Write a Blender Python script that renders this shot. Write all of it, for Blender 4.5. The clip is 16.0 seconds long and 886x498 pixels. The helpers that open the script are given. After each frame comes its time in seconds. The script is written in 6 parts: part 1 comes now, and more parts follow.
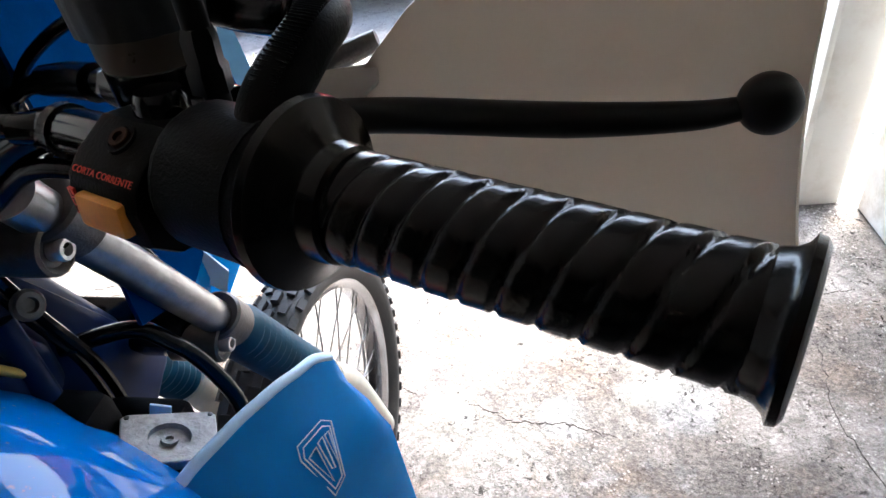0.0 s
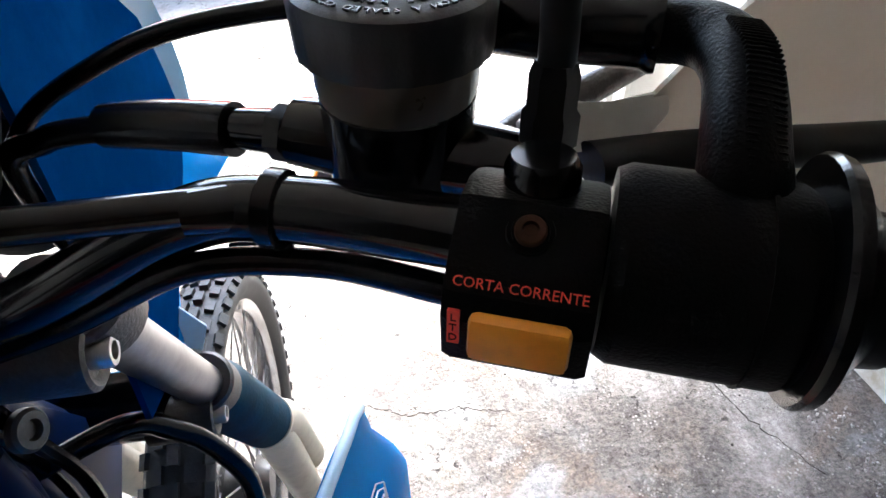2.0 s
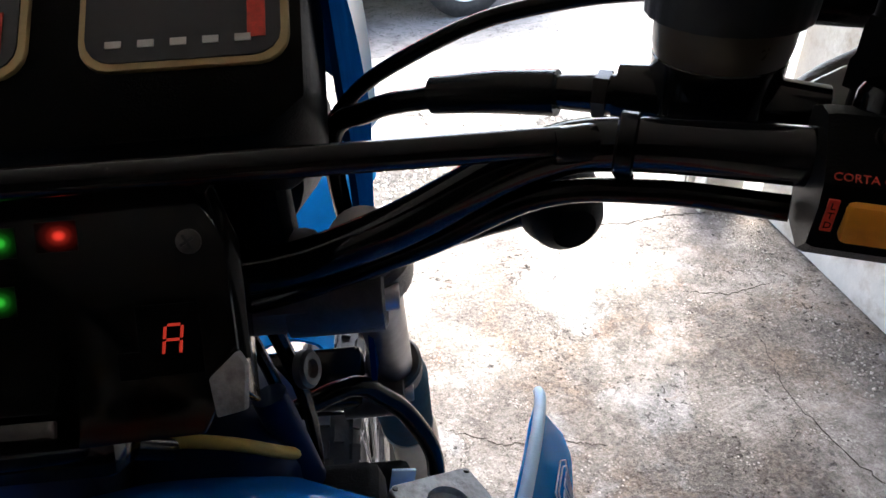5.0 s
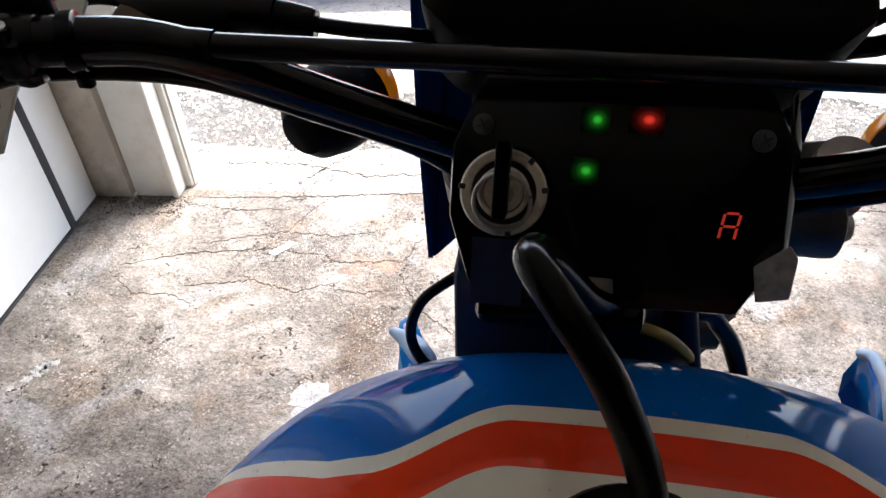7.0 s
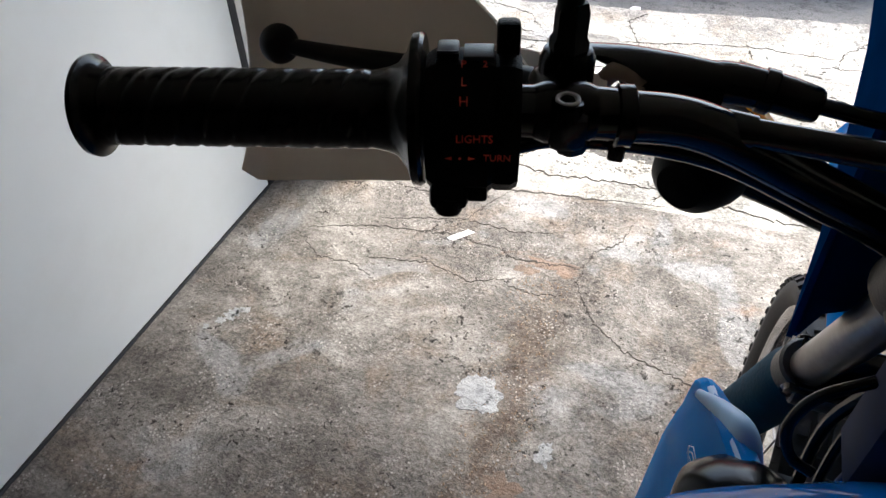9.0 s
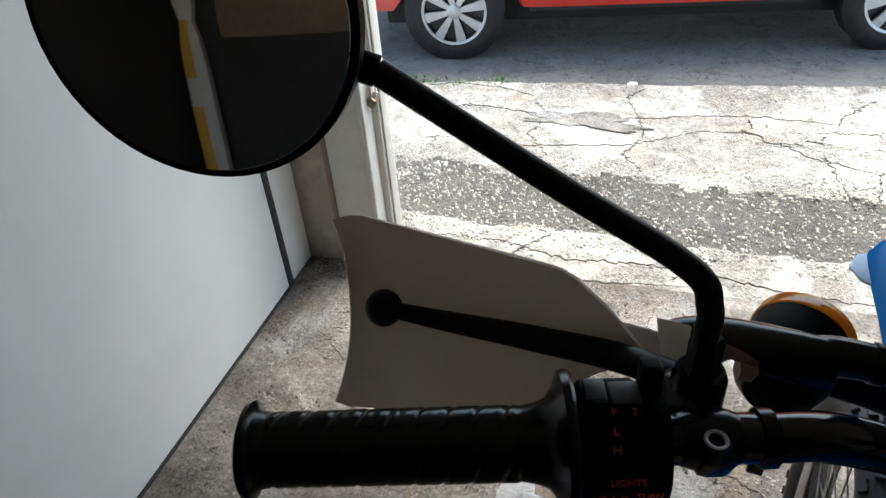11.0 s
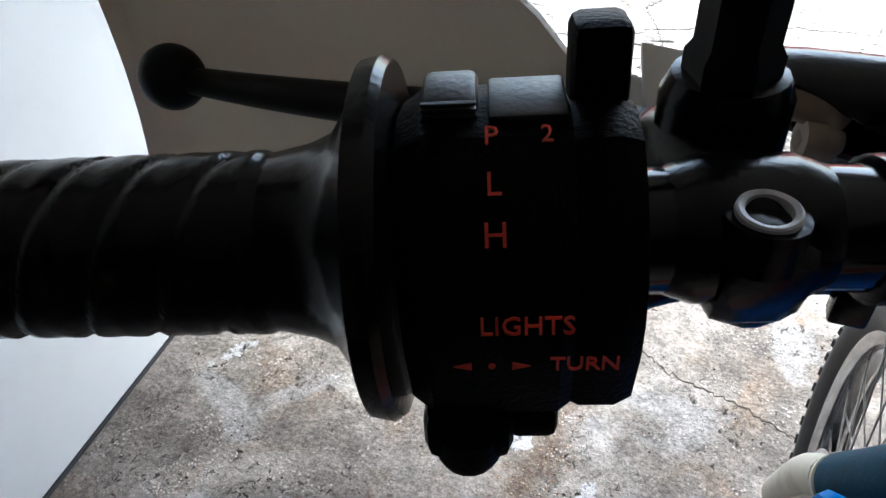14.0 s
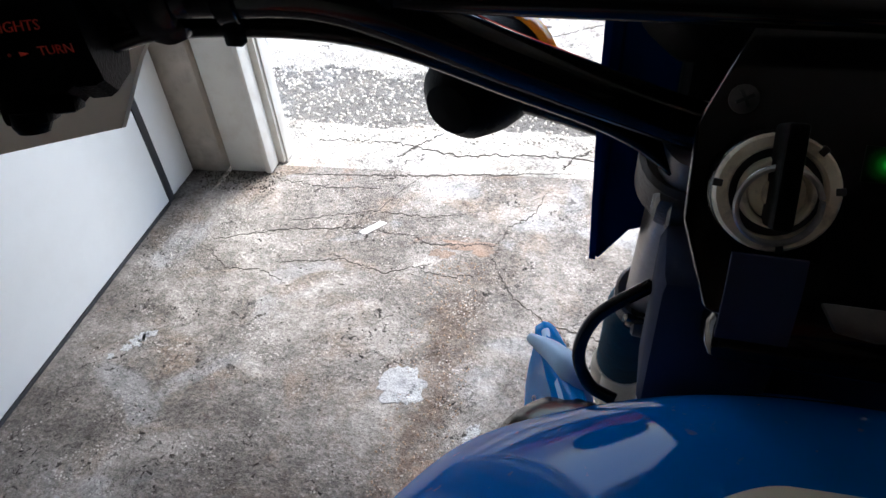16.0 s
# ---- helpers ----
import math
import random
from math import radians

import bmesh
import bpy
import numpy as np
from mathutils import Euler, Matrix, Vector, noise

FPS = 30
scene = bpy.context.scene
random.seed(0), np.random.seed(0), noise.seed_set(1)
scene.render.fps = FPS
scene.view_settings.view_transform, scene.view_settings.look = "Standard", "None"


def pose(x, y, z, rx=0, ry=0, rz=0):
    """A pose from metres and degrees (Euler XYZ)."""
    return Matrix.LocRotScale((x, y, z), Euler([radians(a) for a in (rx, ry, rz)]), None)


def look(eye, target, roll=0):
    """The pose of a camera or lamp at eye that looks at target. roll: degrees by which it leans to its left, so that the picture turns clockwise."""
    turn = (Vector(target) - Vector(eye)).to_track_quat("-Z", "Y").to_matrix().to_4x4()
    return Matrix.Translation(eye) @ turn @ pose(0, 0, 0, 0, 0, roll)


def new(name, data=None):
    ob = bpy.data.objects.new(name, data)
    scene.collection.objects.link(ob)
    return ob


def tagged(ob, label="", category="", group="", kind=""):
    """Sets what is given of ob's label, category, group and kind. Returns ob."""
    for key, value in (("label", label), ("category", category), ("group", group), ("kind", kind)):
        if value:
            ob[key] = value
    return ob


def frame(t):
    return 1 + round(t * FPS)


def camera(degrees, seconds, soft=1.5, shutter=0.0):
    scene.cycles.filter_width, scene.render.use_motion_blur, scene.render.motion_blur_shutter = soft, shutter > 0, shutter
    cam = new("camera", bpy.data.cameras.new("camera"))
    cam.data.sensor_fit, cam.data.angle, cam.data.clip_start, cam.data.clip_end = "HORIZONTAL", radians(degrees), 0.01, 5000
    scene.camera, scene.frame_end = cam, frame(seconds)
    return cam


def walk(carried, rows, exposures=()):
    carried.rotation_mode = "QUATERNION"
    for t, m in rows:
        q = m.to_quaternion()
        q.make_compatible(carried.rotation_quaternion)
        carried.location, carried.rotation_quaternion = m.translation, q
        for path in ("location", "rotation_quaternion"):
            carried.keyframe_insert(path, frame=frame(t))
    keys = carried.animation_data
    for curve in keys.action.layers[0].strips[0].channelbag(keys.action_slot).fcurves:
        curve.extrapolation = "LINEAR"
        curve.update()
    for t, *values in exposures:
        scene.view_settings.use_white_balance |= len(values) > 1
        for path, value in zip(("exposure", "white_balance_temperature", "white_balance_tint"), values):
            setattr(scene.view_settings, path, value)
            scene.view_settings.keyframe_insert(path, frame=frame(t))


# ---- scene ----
cam = camera(66.5, 16.0)
PATH = [
    (0, (0.469, -0.254, 1.42), (0.12, 1.292, 0.2), -7.7),
    (0.5, (0.443, -0.212, 1.431), (0.349, 1.298, 0.122), -7.4),
    (1, (0.407, -0.203, 1.431), (0.335, 1.281, 0.091), -6.9),
    (1.5, (0.336, -0.199, 1.428), (0.456, 1.298, 0.106), -4.4),
    (2, (0.267, -0.182, 1.422), (0.517, 1.314, 0.119), -0.4),
    (2.5, (0.253, -0.169, 1.438), (0.579, 1.414, 0.26), -0.8),
    (3, (0.242, -0.163, 1.435), (0.629, 1.421, 0.277), -0.8),
    (3.2, (0.235, -0.159, 1.428), (0.629, 1.407, 0.248), -0.5),
    (5.3, (0.113, -0.246, 1.414), (0.128, 1.362, 0.225), -2.5),
    (5.5, (0.08, -0.252, 1.41), (0.045, 1.341, 0.202), -2.1),
    (6, (0.043, -0.276, 1.415), (-0.128, 1.301, 0.197), -2.4),
    (6.5, (0.011, -0.285, 1.422), (-0.221, 1.272, 0.188), -1.6),
    (7, (-0.035, -0.286, 1.423), (-0.302, 1.223, 0.138), -1.6),
    (7.5, (-0.06, -0.296, 1.431), (-0.423, 1.178, 0.129), -2.4),
    (8, (-0.093, -0.301, 1.438), (-0.5, 1.148, 0.121), -2.6),
    (8.5, (-0.148, -0.315, 1.446), (-0.636, 1.098, 0.117), -1.2),
    (9, (-0.21, -0.289, 1.451), (-0.821, 1.09, 0.136), -1.2),
    (9.5, (-0.273, -0.253, 1.48), (-0.938, 1.181, 0.254), -0.8),
    (9.7, (-0.289, -0.246, 1.497), (-0.965, 1.228, 0.326), -0.9),
    (11.8, (-0.28, -0.254, 1.558), (-0.927, 1.221, 0.372), -5.5),
    (12, (-0.272, -0.248, 1.526), (-0.887, 1.232, 0.33), -4.4),
    (12.5, (-0.286, -0.213, 1.452), (-0.876, 1.225, 0.194), -5.5),
    (13, (-0.287, -0.185, 1.399), (-0.876, 1.227, 0.11), -2.5),
    (13.5, (-0.283, -0.162, 1.383), (-0.964, 1.208, 0.096), -4.4),
    (13.8, (-0.275, -0.149, 1.385), (-0.933, 1.211, 0.075), -4.4),
    (14, (-0.271, -0.141, 1.386), (-0.934, 1.212, 0.071), -5.6),
    (14.5, (-0.254, -0.148, 1.378), (-0.896, 1.21, 0.057), -5.5),
    (15, (-0.221, -0.16, 1.388), (-0.879, 1.239, 0.119), -5.0),
    (15.5, (-0.176, -0.178, 1.392), (-0.778, 1.206, 0.09), -6),
    (16, (-0.103, -0.234, 1.386), (-0.581, 1.192, 0.064), -5.1),
]
EXPOSURES = [(0, 4.15, 6300, 8), (0.5, 4.35, 6300, 8), (1.0, 4.6, 6250, 7), (1.5, 4.68, 6250, 7), (2.5, 3.95, 6350, 8), (3.2, 3.4, 6450, 8), (5.3, 3.5, 6550, 9), (6.5, 3.25, 6550, 10), (7.5, 3.05, 6550, 10), (8.5, 2.68, 6500, 8), (9.5, 2.3, 6550, 4), (12, 2.12, 6300, 2), (12.5, 2.2, 6200, 2), (13, 2.68, 6100, 2), (14, 3.08, 6050, 3), (14.5, 3.15, 6050, 4), (15, 2.95, 6050, 4), (16, 2.6, 6000, 7)]
walk(cam, [(t, look(eye, target, roll)) for t, eye, target, roll in PATH], EXPOSURES)

# ---- light ----
world = bpy.data.worlds.new("sky")
scene.world = world
world.use_nodes = True
_wn = world.node_tree.nodes
_sky = _wn.new("ShaderNodeTexSky")
_sky.sky_type = "NISHITA"
_sky.sun_disc = False
_sky.sun_elevation = radians(62)
_sky.sun_rotation = radians(18)
_sky.air_density, _sky.dust_density = 1.0, 3.0
_wn["Background"].inputs["Strength"].default_value = 0.13
world.node_tree.links.new(_sky.outputs["Color"], _wn["Background"].inputs["Color"])
_sun = bpy.data.lights.new("sun", "SUN")
_sun.energy, _sun.angle, _sun.color = 1.5, radians(28), (1.0, 0.975, 0.94)
new("sun", _sun).matrix_world = look((1.2, 3.6, 7.1), (0, 0, 0))

# ---- materials ----


def mat(name, color, rough=0.5, metal=0.0, vary=0.12, scale=30.0, bump=0.0, bump_scale=200.0, coat=0.0, second=None, second_amount=0.5, second_scale=4.0, spec=0.5, emit=None, emit_strength=0.0, detail=6.0):
    """A principled material whose colour varies at two scales, with fine relief."""
    m = bpy.data.materials.new(name)
    m.use_nodes = True
    nt = m.node_tree
    nd, ln = nt.nodes, nt.links
    b = nd["Principled BSDF"]
    b.inputs["Metallic"].default_value = metal
    b.inputs["Coat Weight"].default_value = coat
    b.inputs["Coat Roughness"].default_value = 0.04
    b.inputs["Specular IOR Level"].default_value = spec
    tc = nd.new("ShaderNodeTexCoord")
    n1 = nd.new("ShaderNodeTexNoise")
    n1.inputs["Scale"].default_value, n1.inputs["Detail"].default_value, n1.inputs["Roughness"].default_value = scale, detail, 0.6
    ln.new(tc.outputs["Object"], n1.inputs["Vector"])
    lo = tuple(max(0, c * (1 - vary)) for c in color) + (1,)
    hi = tuple(min(1, c * (1 + vary)) for c in color) + (1,)
    ramp = nd.new("ShaderNodeValToRGB")
    ramp.color_ramp.elements[0].position, ramp.color_ramp.elements[1].position = 0.3, 0.7
    ramp.color_ramp.elements[0].color, ramp.color_ramp.elements[1].color = lo, hi
    ln.new(n1.outputs["Fac"], ramp.inputs["Fac"])
    out = ramp.outputs["Color"]
    if second:
        n2 = nd.new("ShaderNodeTexNoise")
        n2.inputs["Scale"].default_value, n2.inputs["Detail"].default_value, n2.inputs["Roughness"].default_value = second_scale, 7, 0.65
        ln.new(tc.outputs["Object"], n2.inputs["Vector"])
        r2 = nd.new("ShaderNodeValToRGB")
        r2.color_ramp.elements[0].position, r2.color_ramp.elements[1].position = 0.48, 0.68
        r2.color_ramp.elements[0].color, r2.color_ramp.elements[1].color = (0, 0, 0, 1), (second_amount,) * 3 + (1,)
        ln.new(n2.outputs["Fac"], r2.inputs["Fac"])
        mx = nd.new("ShaderNodeMix")
        mx.data_type = "RGBA"
        ln.new(r2.outputs["Color"], mx.inputs["Factor"])
        ln.new(out, mx.inputs["A"])
        mx.inputs["B"].default_value = (*second, 1)
        out = mx.outputs["Result"]
    ln.new(out, b.inputs["Base Color"])
    rr = nd.new("ShaderNodeMapRange")
    rr.inputs["To Min"].default_value, rr.inputs["To Max"].default_value = max(0.02, rough * 0.8), min(1, rough * 1.2)
    ln.new(n1.outputs["Fac"], rr.inputs["Value"])
    ln.new(rr.outputs["Result"], b.inputs["Roughness"])
    if bump:
        n3 = nd.new("ShaderNodeTexNoise")
        n3.inputs["Scale"].default_value, n3.inputs["Detail"].default_value = bump_scale, 5
        ln.new(tc.outputs["Object"], n3.inputs["Vector"])
        bp = nd.new("ShaderNodeBump")
        bp.inputs["Strength"].default_value, bp.inputs["Distance"].default_value = bump, 0.002
        ln.new(n3.outputs["Fac"], bp.inputs["Height"])
        ln.new(bp.outputs["Normal"], b.inputs["Normal"])
    if emit:
        b.inputs["Emission Color"].default_value = (*emit, 1)
        b.inputs["Emission Strength"].default_value = emit_strength
    return m


RUBBER = mat("black rubber", (0.002, 0.002, 0.0024), 0.2, spec=0.2, vary=0.25, bump=0.07, bump_scale=500)
PLASTIC = mat("black plastic", (0.0022, 0.0022, 0.0026), 0.46, spec=0.045, vary=0.3, bump=0.25, bump_scale=900)
BLACKPAINT = mat("black paint", (0.003, 0.003, 0.0037), 0.13, spec=0.32, vary=0.2, second=(0.01, 0.01, 0.01), second_amount=0.25, second_scale=40)
MATTBLACK = mat("matt black paint", (0.004, 0.004, 0.0045), 0.42, spec=0.16, vary=0.3, second=(0.012, 0.012, 0.012), second_amount=0.3, second_scale=50, bump=0.05, bump_scale=400)
CAPBLACK = mat("dusty black plastic", (0.012, 0.014, 0.017), 0.42, vary=0.3, second=(0.045, 0.047, 0.053), second_amount=0.3, second_scale=60, bump=0.1, bump_scale=700)
BLUE = mat("blue plastic", (0.004, 0.18, 0.52), 0.5, spec=0.0, vary=0.08, scale=12, coat=0.2, second=(0.008, 0.23, 0.55), second_amount=0.25, second_scale=8)
# Darkened copy of BLUE: the fairing's backlit shade is in the colour.
SHADEBLUE = mat("blue plastic darkened as shade", (0.001, 0.029, 0.12), 0.5, spec=0.0, vary=0.1, scale=12, second=(0.006, 0.08, 0.28), second_amount=0.25, second_scale=9)
# Lighter blue stands in for the glossy sheen on the fairing bevel.
SHEENBLUE = mat("fairing blue lightened as sheen", (0.08, 0.25, 0.44), 0.3, spec=0.25, vary=0.12, scale=20)
# Frame blue taken near black for the shade under tank and dash.
SHADENAVY = mat("blue frame paint darkened as shade", (0.0008, 0.01, 0.045), 0.35, spec=0.08, vary=0.2, scale=14)
# Pale blue for edges, rib and tab, and for the fin's lit side.
PALEBLUE = mat("pale blue plastic", (0.42, 0.63, 0.84), 0.4, vary=0.1)
TEAL = mat("blue rubber gaiter", (0.0018, 0.05, 0.085), 0.45, spec=0.2, vary=0.25, bump=0.2, bump_scale=300)
CREAM = mat("cream plastic", (0.62, 0.57, 0.45), 0.5, vary=0.08, second=(0.3, 0.25, 0.18), second_amount=0.35, second_scale=25, bump=0.1)
GUARDMAT = mat("dirty white plastic", (0.66, 0.62, 0.55), 0.5, vary=0.05, scale=6, second=(0.5, 0.43, 0.35), second_amount=0.3, second_scale=14, bump=0.12, bump_scale=300)
_gn, _gl2 = GUARDMAT.node_tree.nodes, GUARDMAT.node_tree.links
_tl, _ms = _gn.new("ShaderNodeBsdfTranslucent"), _gn.new("ShaderNodeMixShader")
_tl.inputs["Color"].default_value = (0.67, 0.6, 0.52, 1)
_ms.inputs["Fac"].default_value = 0.31
_gl2.new(_gn["Principled BSDF"].outputs[0], _ms.inputs[1])
_gl2.new(_tl.outputs[0], _ms.inputs[2])
_gl2.new(_ms.outputs[0], _gn["Material Output"].inputs["Surface"])
SILVER = mat("brushed aluminium", (0.3, 0.295, 0.295), 0.32, 1.0, vary=0.15, scale=80, second=(0.12, 0.12, 0.12), second_amount=0.4, second_scale=30)
RIMMETAL = mat("polished rim alloy", (0.42, 0.42, 0.43), 0.16, 1.0, vary=0.12, scale=60, second=(0.15, 0.14, 0.13), second_amount=0.35, second_scale=25)
STEEL = mat("worn steel", (0.6, 0.59, 0.58), 0.4, 1.0, vary=0.2, scale=120, second=(0.12, 0.1, 0.09), second_amount=0.5, second_scale=60)
GREYALLOY = mat("cast grey alloy", (0.1, 0.094, 0.09), 0.42, 0.7, vary=0.2, scale=90, second=(0.1, 0.09, 0.08), second_amount=0.5, second_scale=40, bump=0.3, bump_scale=400)
CASTPLATE = mat("dull cast plate", (0.36, 0.36, 0.365), 0.6, 0.4, vary=0.2, scale=120, second=(0.1, 0.1, 0.1), second_amount=0.6, second_scale=90, bump=0.4, bump_scale=300)
ORANGE = mat("orange lens", (0.95, 0.4, 0.02), 0.18, vary=0.1, coat=0.5, emit=None)
_on, _ol = ORANGE.node_tree.nodes, ORANGE.node_tree.links
_ot, _om = _on.new("ShaderNodeBsdfTranslucent"), _on.new("ShaderNodeMixShader")
_ot.inputs["Color"].default_value = (1.0, 0.5, 0.04, 1)
_om.inputs["Fac"].default_value = 0.55
_ol.new(_on["Principled BSDF"].outputs[0], _om.inputs[1])
_ol.new(_ot.outputs[0], _om.inputs[2])
_ol.new(_om.outputs[0], _on["Material Output"].inputs["Surface"])
ORANGEBTN = mat("orange plastic", (0.78, 0.3, 0.02), 0.38, vary=0.12, second=(0.4, 0.16, 0.02), second_amount=0.3, second_scale=80)
REDINK = mat("red print", (0.85, 0.07, 0.04), 0.5, vary=0.2, scale=300)
WHITEINK = mat("white print", (0.8, 0.85, 0.9), 0.5, vary=0.05)
RUSTBOLT = mat("rusty bolt", (0.045, 0.02, 0.012), 0.75, 0.0, spec=0.12, vary=0.4, scale=200)
RINGALLOY = mat("worn bare alloy", (0.5, 0.5, 0.51), 0.5, 0.2, vary=0.2, scale=200)
DARKSTEEL = mat("dull dark steel", (0.09, 0.088, 0.085), 0.5, 0.6, vary=0.3, scale=150)
YELLOWCABLE = mat("yellow cable sleeve", (0.55, 0.38, 0.08), 0.5, vary=0.2)
BEZEL = mat("gold bezel", (0.6, 0.45, 0.22), 0.4, 0.3, vary=0.15)
DIALBLACK = mat("dial black", (0.02, 0.022, 0.025), 0.4, vary=0.2)


def lamp_window(name, base, glow, strength):
    """A small coloured window lit from a point behind it, fading to its rim."""
    m = mat(name, base, 0.35, spec=0.1, emit=glow, emit_strength=0.0)
    nd, ln = m.node_tree.nodes, m.node_tree.links
    tc, sub, ln2 = nd.new("ShaderNodeTexCoord"), nd.new("ShaderNodeVectorMath"), nd.new("ShaderNodeVectorMath")
    sub.operation, ln2.operation = "SUBTRACT", "LENGTH"
    sub.inputs[1].default_value = (0.58, 0.5, 0.5)
    flat = nd.new("ShaderNodeVectorMath")
    flat.operation = "MULTIPLY"
    flat.inputs[1].default_value = (1.0, 0.75, 0.75)
    ln.new(tc.outputs["Generated"], sub.inputs[0])
    ln.new(sub.outputs[0], flat.inputs[0])
    ln.new(flat.outputs[0], ln2.inputs[0])
    ramp = nd.new("ShaderNodeValToRGB")
    e = ramp.color_ramp.elements
    e[0].position, e[0].color = 0.0, (1, 1, 1, 1)
    e[1].position, e[1].color = 0.55, (0, 0, 0, 1)
    for pos, v in ((0.1, 0.75), (0.2, 0.16), (0.36, 0.025)):
        x = e.new(pos)
        x.color = (v, v, v, 1)
    ln.new(ln2.outputs["Value"], ramp.inputs["Fac"])
    mul = nd.new("ShaderNodeMath")
    mul.operation = "MULTIPLY"
    mul.inputs[1].default_value = strength
    ln.new(ramp.outputs["Color"], mul.inputs[0])
    ln.new(mul.outputs[0], nd["Principled BSDF"].inputs["Emission Strength"])
    return m


LAMPGREEN = lamp_window("green lamp window", (0.004, 0.02, 0.005), (0.06, 1.0, 0.07), 0.05)
LAMPRED = lamp_window("red lamp window", (0.02, 0.004, 0.004), (1.0, 0.05, 0.03), 0.09)
SEGMENT = mat("red display segment", (0.3, 0.01, 0.01), 0.4, emit=(1.0, 0.07, 0.04), emit_strength=0.035)
TYRE = mat("tyre rubber", (0.009, 0.009, 0.0095), 0.6, vary=0.3, second=(0.06, 0.055, 0.05), second_amount=0.25, second_scale=30, bump=0.3)
CARRED = mat("red car paint", (0.5, 0.025, 0.015), 0.3, vary=0.05, coat=0.6, second=(0.4, 0.12, 0.09), second_amount=0.2, second_scale=3)
CARDARK = mat("dark underbody", (0.02, 0.02, 0.02), 0.8, vary=0.3)
HUBSILVER = mat("silver wheel trim", (0.5, 0.51, 0.53), 0.35, 0.6, vary=0.1)
CHROME = mat("mirror glass", (0.85, 0.86, 0.87), 0.02, 1.0, vary=0.01)
DARKGLASS = mat("tinted glass", (0.02, 0.025, 0.03), 0.05, vary=0.05)
WALLWHITE = mat("white painted board", (0.76, 0.77, 0.75), 0.45, vary=0.02, scale=3, second=(0.62, 0.62, 0.58), second_amount=0.3, second_scale=2.5, bump=0.03)
WALLDARK = mat("dark joint strip", (0.03, 0.032, 0.036), 0.5, vary=0.2)
FRAMEWHITE = mat("white enamelled steel", (0.72, 0.71, 0.66), 0.4, vary=0.04, scale=6, second=(0.5, 0.44, 0.35), second_amount=0.4, second_scale=9, bump=0.05)
PIER = mat("bare concrete pier", (0.42, 0.38, 0.33), 0.9, vary=0.2, scale=20, second=(0.2, 0.16, 0.12), second_amount=0.7, second_scale=5, bump=0.6, bump_scale=120)
PLASTER = mat("stained white plaster", (0.72, 0.69, 0.62), 0.9, vary=0.08, scale=10, second=(0.37, 0.29, 0.18), second_amount=0.85, second_scale=5.5, bump=0.8, bump_scale=60)
CEILMAT = mat("pale ceiling", (0.6, 0.585, 0.55), 0.9, vary=0.1, second=(0.45, 0.43, 0.4), second_scale=2)
# Near-black base colour gives the rear walls their darkness and cuts bounce.
BACKWALL = mat("rear wall coloured as unlit", (0.05, 0.046, 0.042), 0.9, vary=0.2, second=(0.03, 0.027, 0.024), second_scale=2, bump=0.3, bump_scale=80)
CRACKDARK = mat("crack dirt", (0.045, 0.037, 0.03), 0.95, vary=0.4, scale=60)
PAPER = mat("white paper", (0.8, 0.8, 0.78), 0.7, vary=0.05)
PEBBLE = mat("pebbles", (0.48, 0.45, 0.4), 0.85, vary=0.3, scale=9, second=(0.2, 0.18, 0.16), second_amount=0.9, second_scale=11)
BRASS = mat("worn padlock metal", (0.2, 0.17, 0.12), 0.45, 0.6, vary=0.2)
KEYWHITE = mat("worn white key collar", (0.88, 0.8, 0.63), 0.45, vary=0.15, scale=90, second=(0.12, 0.09, 0.06), second_amount=0.85, second_scale=60)
CLOTH = mat("dark blue cloth", (0.01, 0.02, 0.06), 0.9, vary=0.3)
YELLOWPAINT = mat("yellow paint", (0.7, 0.4, 0.05), 0.6, vary=0.1)
WEED = mat("weed leaf", (0.1, 0.17, 0.04), 0.7, vary=0.3)
RESERVOIR = mat("yellowed reservoir plastic", (0.085, 0.07, 0.052), 0.3, vary=0.1, second=(0.09, 0.07, 0.05), second_amount=0.5, second_scale=50)

TAN = mat("tan plastic", (0.3, 0.225, 0.165), 0.5, vary=0.15)


